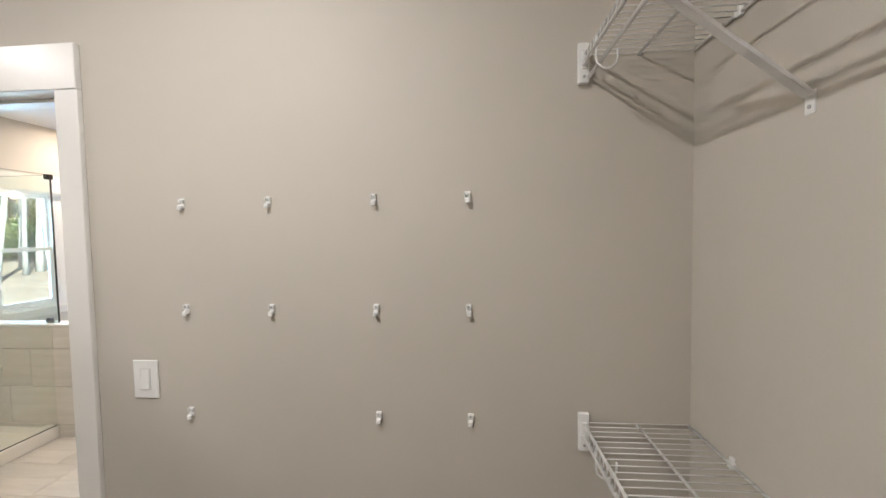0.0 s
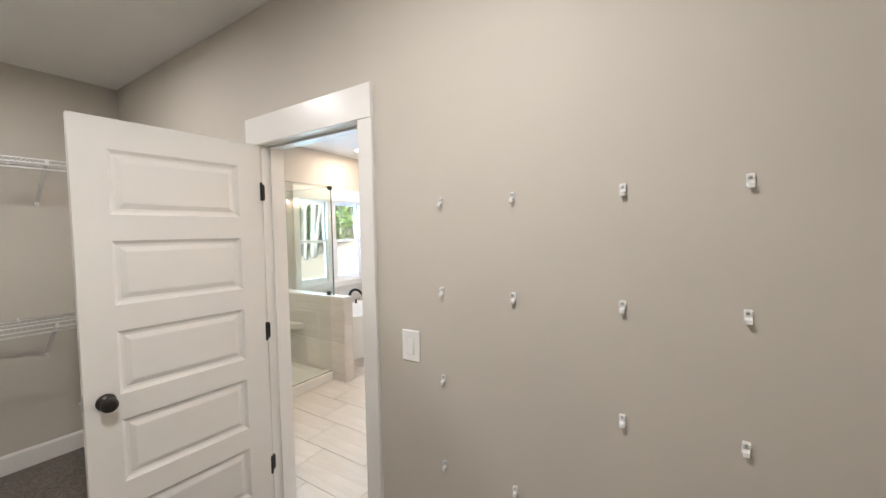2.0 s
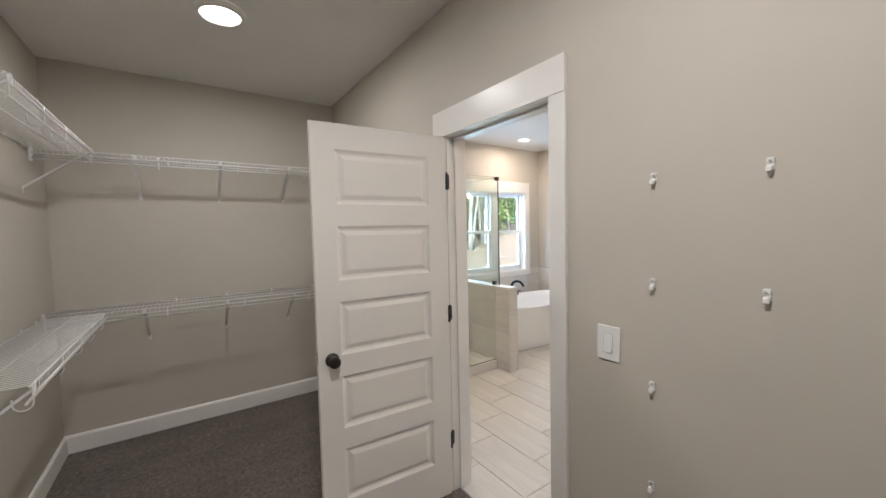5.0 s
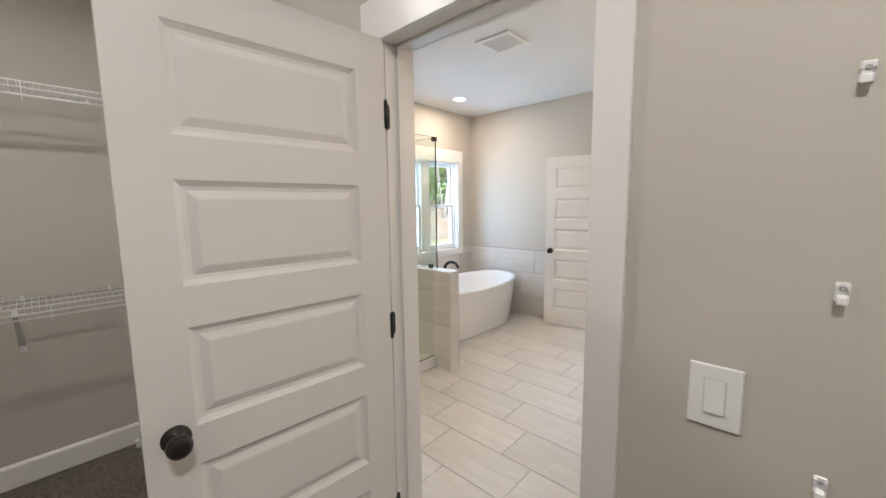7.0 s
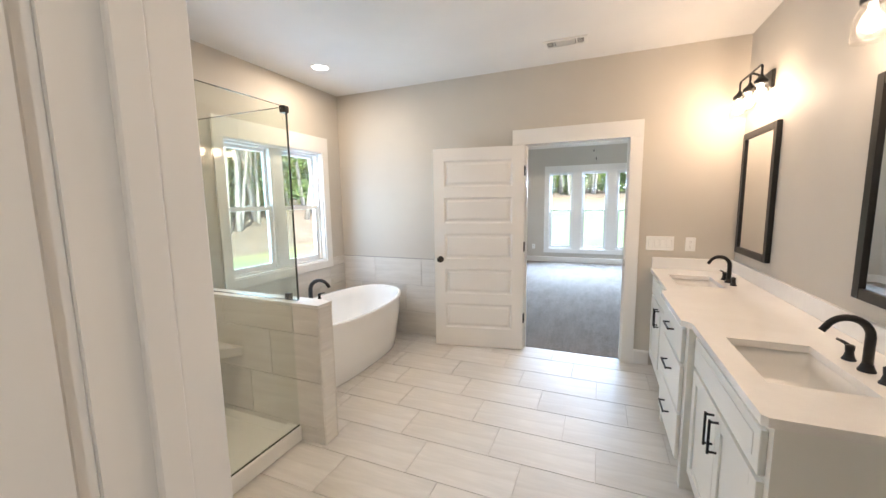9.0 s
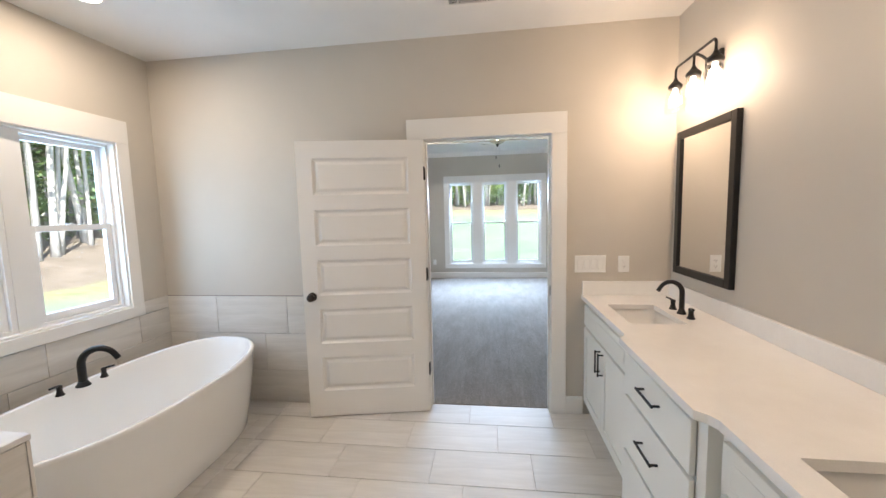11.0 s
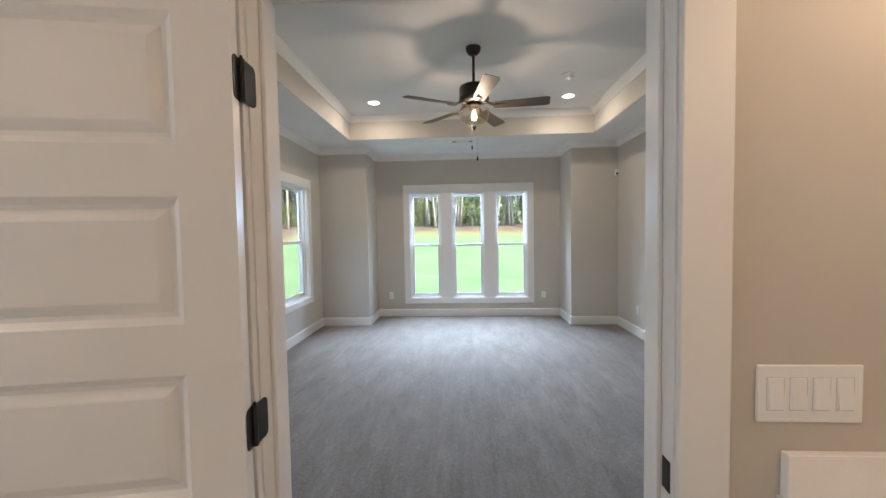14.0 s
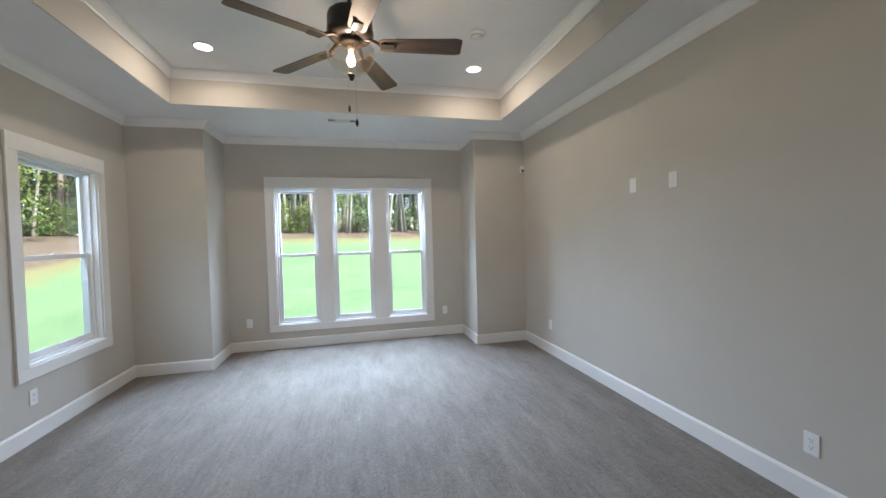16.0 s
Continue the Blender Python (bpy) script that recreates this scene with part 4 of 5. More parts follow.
# ---- bathroom: vanity ----
VF, VB, VTOP, VT = -1.000, -1.042, 0.900, 0.030
Y0, Y1, Y2, Y3 = 2.125, 2.985, 3.672, BY1 - 0.002


def bar_pull(parent, at, along, length=0.128):
    bm = bmesh.new()
    a, d = Vector(at), Vector(along)
    h = length / 2
    for s in (-1, 1):
        p = a + d * (s * (h - 0.005))
        rod(bm, p, p + Vector((-0.026, 0, 0)), 0.005, seg=8)
    q = a + Vector((-0.030, 0, 0))
    c0, c1 = q - d * h, q + d * h
    box(bm, min(c0.x, c1.x) - 0.0045, min(c0.y, c1.y) - 0.0045, min(c0.z, c1.z) - 0.0045, max(c0.x, c1.x) + 0.0045, max(c0.y, c1.y) + 0.0045, max(c0.z, c1.z) + 0.0045, bevel=0.0015)
    return part("handle", bm, BLACK, parent, "black bar pull")


def shaker(parent, name, x, y0, y1, z0, z1, stile=0.055):
    """A shaker front facing -x, its back at x."""
    bm = B((x - 0.019, y0, z0, x, y0 + stile, z1), (x - 0.019, y1 - stile, z0, x, y1, z1), (x - 0.019, y0 + stile, z0, x, y1 - stile, z0 + stile),
           (x - 0.019, y0 + stile, z1 - stile, x, y1 - stile, z1), bevel=0.0015)
    p = part(name, bm, CABINET, parent)
    part("panel", B((x - 0.010, y0 + stile - 0.001, z0 + stile - 0.001, x - 0.002, y1 - stile + 0.001, z1 - stile + 0.001)), CABINET, p)
    return p


def sink_cabinet(y0, y1, label):
    e = thing("sink_cabinet", label, "cabinet", "vanity cabinets")
    part("body", B((VF, y0, 0.10, BX1 - 0.002, y0 + 0.018, VTOP - VT - 0.001), (VF, y1 - 0.018, 0.10, BX1 - 0.002, y1, VTOP - VT - 0.001),
                   (VF, y0 + 0.018, 0.10, BX1 - 0.002, y1 - 0.018, 0.118), (VF, y0 + 0.018, 0.118, VF + 0.018, y0 + 0.06, VTOP - VT - 0.001),
                   (VF, y1 - 0.06, 0.118, VF + 0.018, y1 - 0.018, VTOP - VT - 0.001), (VF, y0 + 0.06, 0.66, VF + 0.018, y1 - 0.06, VTOP - VT - 0.001),
                   (VF, y0 + 0.06, 0.118, VF + 0.018, y1 - 0.06, 0.16)), CABINET, e)
    part("toe_kick", B((VF + 0.065, y0, 0.0, VF + 0.083, y1, 0.10)), CABINET, e)
    part("false_front", B((VF - 0.0195, y0 + 0.03, 0.690, VF - 0.0005, y1 - 0.03, 0.835), bevel=0.002), CABINET, e)
    part("false_panel", B((VF - 0.022, y0 + 0.075, 0.725, VF - 0.0196, y1 - 0.075, 0.800), bevel=0.002), CABINET, e)
    ym = (y0 + y1) / 2
    for a, b, hy in ((y0 + 0.03, ym - 0.002, ym - 0.030), (ym + 0.002, y1 - 0.03, ym + 0.030)):
        d = shaker(e, "door", VF - 0.0005, a, b, 0.125, 0.672)
        bar_pull(d, (VF - 0.0195, hy, 0.575), (0, 0, 1), 0.135)
    return e


sink_cabinet(Y0, Y1 - 0.001, "white shaker sink cabinet with two doors")
sink_cabinet(Y2 + 0.001, Y3, "white shaker sink cabinet against the end wall")
e = thing("drawer_cabinet", "white three drawer cabinet standing proud between", "cabinet", "vanity cabinets")
part("body", B((VB, Y1, 0.0, BX1 - 0.002, Y1 + 0.05, VTOP - VT - 0.001), (VB, Y2 - 0.05, 0.0, BX1 - 0.002, Y2, VTOP - VT - 0.001),
               (VB + 0.004, Y1 + 0.05, 0.10, BX1 - 0.002, Y2 - 0.05, VTOP - VT - 0.001)), CABINET, e)
part("toe_kick", B((VB + 0.06, Y1 + 0.05, 0.0, VB + 0.078, Y2 - 0.05, 0.10)), CABINET, e)
for z0, z1 in ((0.125, 0.375), (0.392, 0.642), (0.659, 0.842)):
    d = part("drawer_front", B((VB - 0.0195, Y1 + 0.056, z0, VB - 0.0005, Y2 - 0.056, z1), bevel=0.002), CABINET, e)
    bar_pull(d, (VB - 0.0195, (Y1 + Y2) / 2, (z0 + z1) / 2 + 0.02), (0, 1, 0), 0.150)

SINKS = ((3.875, 4.295), (2.350, 2.790))
HX0, HX1 = -0.945, -0.665
e = thing("countertop", "white quartz vanity countertop with backsplash", "countertop")
bm = bmesh.new()
outline = [(HX0, 2.105), (-1.022, 2.105), (-1.036, 2.119), (-1.036, 2.945), (-1.050, 2.975), (-1.078, 3.000), (-1.078, 3.655), (-1.052, 3.680), (-1.036, 3.705), (-1.036, BY1 - 0.001), (HX0, BY1 - 0.001)]
a = [bm.verts.new((x, y, VTOP - VT)) for x, y in outline]
b = [bm.verts.new((x, y, VTOP)) for x, y in outline]
ring_face(bm, a, b)
bm.faces.new(b)
bm.faces.new(a[::-1])
ys = [2.105, SINKS[1][0], SINKS[1][1], SINKS[0][0], SINKS[0][1], BY1 - 0.001]
for k, (p, q) in enumerate(zip(ys, ys[1:])):
    if k % 2 == 0:
        box(bm, HX0, p, VTOP - VT, HX1, q, VTOP)
box(bm, HX1, 2.105, VTOP - VT, BX1 - 0.001, BY1 - 0.001, VTOP)
part("slab", bm, QUARTZ, e)
part("backsplash", B((BX1 - 0.021, 2.105, VTOP + 0.0005, BX1 - 0.001, BY1 - 0.022, VTOP + 0.098), bevel=0.002), QUARTZ, e)
part("end_splash", B((-1.030, BY1 - 0.021, VTOP + 0.0005, BX1 - 0.001, BY1 - 0.001, VTOP + 0.098), bevel=0.002), QUARTZ, e)


def basin(y0, y1):
    e = thing("sink", "white rectangular undermount porcelain sink", "sink", "vanity sinks")
    bm = bmesh.new()
    x0, x1 = HX0 - 0.006, HX1 + 0.006
    y0, y1 = y0 - 0.006, y1 + 0.006
    zt = VTOP - VT - 0.0015

    def rect(ix, iy, z, c, jx=0.0):
        out = []
        ax, bx, ay, by = x0 + ix, x1 - ix - jx, y0 + iy, y1 - iy
        for cx, cy, s in ((ax, ay, 0), (bx, ay, 1), (bx, by, 2), (ax, by, 3)):
            sx, sy = (1 if s in (0, 3) else -1), (1 if s in (0, 1) else -1)
            for k in range(5):
                t = k / 4 * math.pi / 2
                u, v = (c * (1 - math.sin(t)), c * (1 - math.cos(t))) if s in (0, 2) else (c * (1 - math.cos(t)), c * (1 - math.sin(t)))
                u, v = (c * (1 - math.cos(t)), c * (1 - math.sin(t))) if s in (0, 2) else (c * (1 - math.sin(t)), c * (1 - math.cos(t)))
                out.append(bm.verts.new((cx + sx * u, cy + sy * v, z)))
        return out
    rs = [rect(-0.02, -0.02, zt, 0.03), rect(0, 0, zt, 0.02), rect(0.006, 0.010, zt - 0.06, 0.025), rect(0.018, 0.035, zt - 0.115, 0.04), rect(0.045, 0.085, zt - 0.132, 0.05),
          rect(0.11, 0.17, zt - 0.138, 0.02)]
    for a, b in zip(rs, rs[1:]):
        ring_face(bm, a, b)
    bm.faces.new(rs[-1])
    for f in bm.faces:
        f.smooth = True
    part("bowl", bm, PORCELAIN, e)
    bm = bmesh.new()
    lathe(bm, [(0.023, 0), (0.023, 0.003), (0.016, 0.004), (0.003, 0.006)], ((x0 + x1) / 2, (y0 + y1) / 2, zt - 0.138), 20)
    part("drain", bm, BLACK, e, "black pop up drain")


for y0, y1 in SINKS:
    basin(y0, y1)
    yc = (y0 + y1) / 2
    faucet("sink_faucet", "black widespread gooseneck faucet on the counter", (-0.600, yc, VTOP), (-1, 0, 0), 0.102, 0.125, 0.185, 0.0115, ((-0.25, -0.97, 0), (-0.25, 0.97, 0)))


def mirror(y0, y1, z0, z1):
    e = thing("mirror", "wall mirror in a flat black frame", "mirror", "vanity mirrors")
    f, x0, x1 = 0.046, BX1 - 0.030, BX1 - 0.001
    for b in ((x0, y0, z0, x1, y0 + f, z1), (x0, y1 - f, z0, x1, y1, z1), (x0, y0 + f, z0, x1, y1 - f, z0 + f), (x0, y0 + f, z1 - f, x1, y1 - f, z1)):
        part("frame_rail", B(b, bevel=0.002), BLACK, e)
    part("mirror_glass", B((x0 + 0.012, y0 + f - 0.004, z0 + f - 0.004, x1 - 0.004, y1 - f + 0.004, z1 - f + 0.004)), MIRROR, e, "silvered mirror glass")


mirror(3.905, 4.503, 1.075, 1.985)
mirror(2.385, 2.990, 1.075, 1.985)


def sconce(yc):
    e = thing("vanity_light", "black three arm vanity light with glass shades, lit", "wall light", "vanity lights")
    part("backplate", B((BX1 - 0.022, yc - 0.075, 2.225, BX1 - 0.001, yc + 0.075, 2.340), bevel=0.004), BLACK, e)
    bm = bmesh.new()
    tube(bm, [(BX1 - 0.020, yc, 2.290), (BX1 - 0.045, yc, 2.305), (BX1 - 0.072, yc, 2.328), (BX1 - 0.095, yc, 2.340), (BX1 - 0.115, yc, 2.342)], 0.0075, 10)
    tube(bm, [(BX1 - 0.115, yc - 0.205, 2.318), (BX1 - 0.115, yc - 0.201, 2.330), (BX1 - 0.115, yc - 0.190, 2.340), (BX1 - 0.115, yc - 0.175, 2.342), (BX1 - 0.115, yc, 2.342),
              (BX1 - 0.115, yc + 0.175, 2.342), (BX1 - 0.115, yc + 0.190, 2.340), (BX1 - 0.115, yc + 0.201, 2.330), (BX1 - 0.115, yc + 0.205, 2.318)], 0.0072, 10)
    part("crossbar", bm, BLACK, e)
    for d in (-0.205, 0.0, 0.205):
        y = yc + d
        bm = bmesh.new()
        rod(bm, (BX1 - 0.115, y, 2.338 if d == 0.0 else 2.319), (BX1 - 0.115, y, 2.262), 0.0070, seg=10)
        lathe(bm, [(0.008, 2.284), (0.012, 2.272), (0.024, 2.256), (0.036, 2.244), (0.039, 2.238), (0.036, 2.222), (0.032, 2.222)], (BX1 - 0.115, y, 0), 24)
        arm = part("arm", bm, BLACK, e)
        bm = bmesh.new()
        lathe(bm, [(0.034, 2.2215), (0.037, 2.205), (0.048, 2.185), (0.053, 2.150), (0.054, 2.085), (0.0525, 2.085), (0.0515, 2.150), (0.0465, 2.184), (0.0355, 2.204), (0.0325, 2.2215)],
              (BX1 - 0.115, y, 0), 28, closed=False)
        g = part("glass_shade", bm, SHADEGLASS, e, "clear seeded glass shade")
        g.visible_shadow = False
        bm = bmesh.new()
        lathe(bm, [(0.012, 2.221), (0.013, 2.200), (0.024, 2.175), (0.028, 2.152), (0.024, 2.130), (0.010, 2.118), (0.001, 2.116)], (BX1 - 0.115, y, 0), 20)
        g = part("bulb", bm, BULB, e, "lit bulb")
        g.visible_shadow = False


for yc in SCONCES:
    sconce(yc)

disc_light("recessed_light", "round recessed ceiling light, lit", -3.864, 3.753, CH, 0.072, CAN, 0.008)
# fitting of the added shower lamp, outside every view
disc_light("recessed_light", "unseen recessed light added over the shower, lit", -3.8, 1.75, CH, 0.072, CAN, 0.008)


def register(label, x, y, z, w, d, slats):
    e = thing("ceiling_vent", label, "vent")
    part("frame", B((x - w / 2, y - d / 2, z - 0.008, x + w / 2, y - d / 2 + 0.028, z - 0.0005), (x - w / 2, y + d / 2 - 0.028, z - 0.008, x + w / 2, y + d / 2, z - 0.0005),
                    (x - w / 2, y - d / 2 + 0.028, z - 0.008, x - w / 2 + 0.028, y + d / 2 - 0.028, z - 0.0005), (x + w / 2 - 0.028, y - d / 2 + 0.028, z - 0.008, x + w / 2, y + d / 2 - 0.028, z - 0.0005),
                    (x - w * 0.27, y - d / 2 + 0.028, z - 0.007, x - w * 0.24, y + d / 2 - 0.028, z - 0.0005), (x + w * 0.24, y - d / 2 + 0.028, z - 0.007, x + w * 0.27, y + d / 2 - 0.028, z - 0.0005)), TRIM, e)
    part("duct", B((x - w / 2 + 0.028, y - d / 2 + 0.028, z - 0.0015, x + w / 2 - 0.028, y + d / 2 - 0.028, z - 0.0006)), SLOT, e, "dark duct opening")
    mid = w * 0.48 - 0.01
    for k in range(slats):
        yy = y - d / 2 + 0.034 + k * (d - 0.068) / max(1, slats - 1)
        part("slat", B((x - mid / 2, yy - 0.0015, z - 0.0065, x + mid / 2, yy + 0.0015, z - 0.0018)), TRIM, e)
    for s in (-1, 1):
        x0, x1 = sorted((x + s * (w * 0.275), x + s * (w / 2 - 0.030)))
        for k in range(5):
            xx = x0 + (k + 0.5) * (x1 - x0) / 5
            part("slat", B((xx - 0.0015, y - d / 2 + 0.030, z - 0.0065, xx + 0.0015, y + d / 2 - 0.030, z - 0.0018)), TRIM, e)
    return e


register("white stamped ceiling air register", -1.765, 4.135, CH, 0.33, 0.16, 7)
e = thing("exhaust_fan", "white square exhaust fan grille", "vent")
x, y = -2.607, 2.782
part("frame", B((x - 0.15, y - 0.15, CH - 0.014, x + 0.15, y - 0.12, CH - 0.0005), (x - 0.15, y + 0.12, CH - 0.014, x + 0.15, y + 0.15, CH - 0.0005),
                (x - 0.15, y - 0.12, CH - 0.014, x - 0.12, y + 0.12, CH - 0.0005), (x + 0.12, y - 0.12, CH - 0.014, x + 0.15, y + 0.12, CH - 0.0005), bevel=0.003), TRIM, e)
part("duct", B((x - 0.12, y - 0.12, CH - 0.0016, x + 0.12, y + 0.12, CH - 0.0006)), SLOT, e, "dark opening")
for k in range(12):
    yy = y - 0.112 + k * 0.0204
    part("slat", B((x - 0.12, yy - 0.006, CH - 0.011, x + 0.12, yy + 0.006, CH - 0.004)), TRIM, e)

# ---- bathroom: tiles ----
TILE_CACHE = {}


def tile(parent, axis, at, a0, a1, b0, b1, material, t=0.010):
    """One tile. axis z: lying, a=x b=y; axis x: upright facing +-x, a=y b=z; axis y: a=x b=z. at is the middle of its thickness."""
    key = (axis, round(a1 - a0, 4), round(b1 - b0, 4), material.name)
    if key not in TILE_CACHE:
        u, v = (a1 - a0) / 2, (b1 - b0) / 2
        bm = bmesh.new()
        if axis == "z":
            box(bm, -u, -v, -t / 2, u, v, t / 2)
        elif axis == "x":
            box(bm, -t / 2, -u, -v, t / 2, u, v)
        else:
            box(bm, -u, -t / 2, -v, u, t / 2, v)
        bmesh.ops.bevel(bm, geom=list(bm.edges), offset=0.0012, segments=1, affect="EDGES")
        TILE_CACHE[key] = mesh_of("tile", bm, material)
    ob = new("tile", TILE_CACHE[key])
    ca, cb = (a0 + a1) / 2, (b0 + b1) / 2
    ob.location = {"z": (ca, cb, at), "x": (at, ca, cb), "y": (ca, at, cb)}[axis]
    ob.parent = parent
    return ob


def tile_field(parent, axis, at, a0, a1, b0, b1, first_row, joint, step, material, w=0.61, h=0.308, gap=0.0036):
    r = 0
    b = first_row
    while b < b1:
        lo, hi = max(b, b0), min(b + h, b1)
        if hi - lo > 0.012:
            j = joint + step * r
            a = j - math.ceil((j - a0) / w) * w
            while a < a1:
                c, d = max(a, a0), min(a + w, a1)
                if d - c > 0.012:
                    tile(parent, axis, at, c + gap / 2, d - gap / 2, lo + gap / 2, hi - gap / 2, material)
                a += w
        b += h
        r += 1


def backing(name, parent_label, b):
    return tagged(part(name, B(b), GROUT), parent_label, "tile", kind="structure")


FT = dict(w=0.5925, h=0.3035)
tile_field(floor_bath, "z", -0.004, BX0, PANX, BY0 - 0.07, KY0, 1.0405, -0.2555, -0.1985, TILE_X, **FT)
tile_field(floor_bath, "z", -0.004, PANX, BX1, BY0 - 0.07, RY0 - 0.064, 1.0405, -0.2555, -0.1985, TILE_X, **FT)
tile_field(floor_bath, "z", -0.004, BX0, PANX, KY1, BY1, 1.0405 + 0.3035 * 5, -0.2555 - 0.1985 * 5, -0.1985, TILE_X, **FT)
wt = backing("tile_wall_shower", "pale stone wall tile in the shower", (SX, BY0 + 0.011, 0.0, SX + 0.004, KY1 + 0.01, 2.190))
tile_field(wt, "x", SX + 0.0062, BY0 + 0.012, KY1 + 0.010, 0.0, 2.190, -0.238, 1.83, 0.2, TILE_Y, h=0.3035)
wt = backing("tile_wall_shower_end", "pale stone wall tile in the shower", (SX, BY0 + 0.0005, 0.0, -3.10, BY0 + 0.004, 2.190))
tile_field(wt, "y", BY0 + 0.0062, SX, -3.10, 0.0, 2.190, -0.238, -3.6, 0.2, TILE_X, h=0.3035)
wt = backing("tile_wainscot_window", "pale stone tile wainscot behind the bathtub", (BX0 + 0.0005, KY1 + 0.011, 0.0, BX0 + 0.004, BY1 - 0.011, 0.785))
tile_field(wt, "x", BX0 + 0.0062, KY1 + 0.013, BY1 - 0.011, 0.0, 0.785, -0.033, 3.3, 0.2, TILE_Y, h=0.304)
wt = backing("tile_wainscot_strip", "pale stone tile wainscot strip beside the window", (BX0 + 0.0005, WB[1] + 0.094, 0.786, BX0 + 0.004, BY1 - 0.011, 0.886))
tile(wt, "x", BX0 + 0.0062, WB[1] + 0.096, BY1 - 0.012, 0.788, 0.886, TILE_Y)
wt = backing("tile_wainscot_end", "pale stone tile wainscot behind the open door", (BX0 + 0.0005, BY1 - 0.004, 0.0, D2[0] - 0.125, BY1 - 0.0005, 0.886))
tile_field(wt, "y", BY1 - 0.0062, BX0 + 0.0005, D2[0] - 0.125, 0.0, 0.886, -0.033, -3.69, 0.2, TILE_X, h=0.304)
tile_field(knee, "y", KY0 - 0.0052, SX + 0.013, KX, 0.0, KTOP, -0.198, -3.81, 0.2, TILE_X, h=0.303)
tile_field(knee, "y", KY1 + 0.0052, SX + 0.013, KX, 0.0, KTOP, -0.198, -3.81, 0.2, TILE_X, h=0.303)
tile_field(knee, "x", KX - 0.0055, KY0 + 0.0005, KY1 - 0.0005, 0.0, KTOP, 0.0, 1.0, 0.0, TILE_Y, w=2.0, h=0.605)

# ---- bedroom ----
for x, y in ((-2.805, 8.62), (-0.335, 8.62), (-2.805, 5.98), (-0.335, 5.98)):
    disc_light("recessed_light", "round recessed tray ceiling light, lit", x, y, TRAY, 0.072, CAN, 0.008)
register("white stamped soffit air register", -1.673, 9.43, SOFFIT, 0.36, 0.16, 6)
e = thing("smoke_detector", "round white smoke detector on the tray ceiling", "smoke detector")
bm = bmesh.new()
lathe(bm, [(0.066, TRAY - 0.0005), (0.068, TRAY - 0.012), (0.060, TRAY - 0.026), (0.050, TRAY - 0.028), (0.046, TRAY - 0.036), (0.002, TRAY - 0.038)], (-0.518, 7.975, 0), 36)
part("housing", bm, PLATE, e)
bm = bmesh.new()
lathe(bm, [(0.052, TRAY - 0.0270), (0.0525, TRAY - 0.0300), (0.0470, TRAY - 0.0350)], (-0.518, 7.975, 0), 36, closed=False)
part("sensing_slot", bm, GREYMETAL, e, "grey sensing slot")
e = thing("motion_sensor", "small white corner alarm sensor", "alarm sensor")
part("housing", B((RX1 - 0.052, RY1 - 0.040, 2.310, RX1 - 0.002, RY1 - 0.001, 2.405), bevel=0.008), PLATE, e)
part("lens", B((RX1 - 0.046, RY1 - 0.0425, 2.318, RX1 - 0.010, RY1 - 0.0405, 2.350), bevel=0.0008), SLOT, e, "dark lens window")

FX, FY, FZ = -1.565, 7.300, 2.635
fan = thing("ceiling_fan", "dark bronze five blade ceiling fan with lit bowl", "ceiling fan")
bm = bmesh.new()
lathe(bm, [(0.070, TRAY - 0.0005), (0.070, TRAY - 0.012), (0.062, TRAY - 0.040), (0.040, TRAY - 0.066), (0.016, TRAY - 0.072)], (FX, FY, 0), 32)
part("canopy", bm, BRONZE, fan)
bm = bmesh.new()
rod(bm, (FX, FY, 2.815), (FX, FY, TRAY - 0.068), 0.0125, seg=14)
lathe(bm, [(0.026, 2.815), (0.026, 2.850), (0.014, 2.862)], (FX, FY, 0), 20)
part("downrod", bm, BRONZE, fan)
bm = bmesh.new()
lathe(bm, [(0.030, 2.824), (0.110, 2.822), (0.128, 2.812), (0.134, 2.795), (0.136, 2.715), (0.140, 2.708), (0.140, 2.692), (0.122, 2.672), (0.095, 2.665), (0.02, 2.664)], (FX, FY, 0), 40)
part("motor_housing", bm, BRONZE, fan)
bm = bmesh.new()
lathe(bm, [(0.062, 2.663), (0.064, 2.640), (0.052, 2.632), (0.034, 2.620), (0.030, 2.602), (0.004, 2.600)], (FX, FY, 0), 40)
part("light_fitter", bm, BRONZE, fan)
bm = bmesh.new()
prof = [(0.146, 2.594), (0.143, 2.560), (0.132, 2.525), (0.112, 2.495), (0.082, 2.472), (0.045, 2.459), (0.012, 2.456)]
lathe(bm, prof + [(r - 0.003, z + 0.003) for r, z in prof[::-1]], (FX, FY, 0), 40, closed=False)
g = part("glass_bowl", bm, FANBOWL, fan, "lit seeded glass bowl")
g.visible_shadow = False
bm = bmesh.new()
lathe(bm, [(0.012, 2.600), (0.013, 2.578), (0.024, 2.556), (0.027, 2.535), (0.022, 2.516), (0.009, 2.506), (0.001, 2.504)], (FX, FY, 0), 20)
g = part("bulb", bm, BULB, fan, "lit bulb")
g.visible_shadow = False
bm = bmesh.new()
lathe(bm, [(0.020, 2.456), (0.022, 2.448), (0.014, 2.440), (0.016, 2.432), (0.010, 2.422), (0.001, 2.418)], (FX, FY, 0), 20)
part("finial", bm, BRONZE, fan)
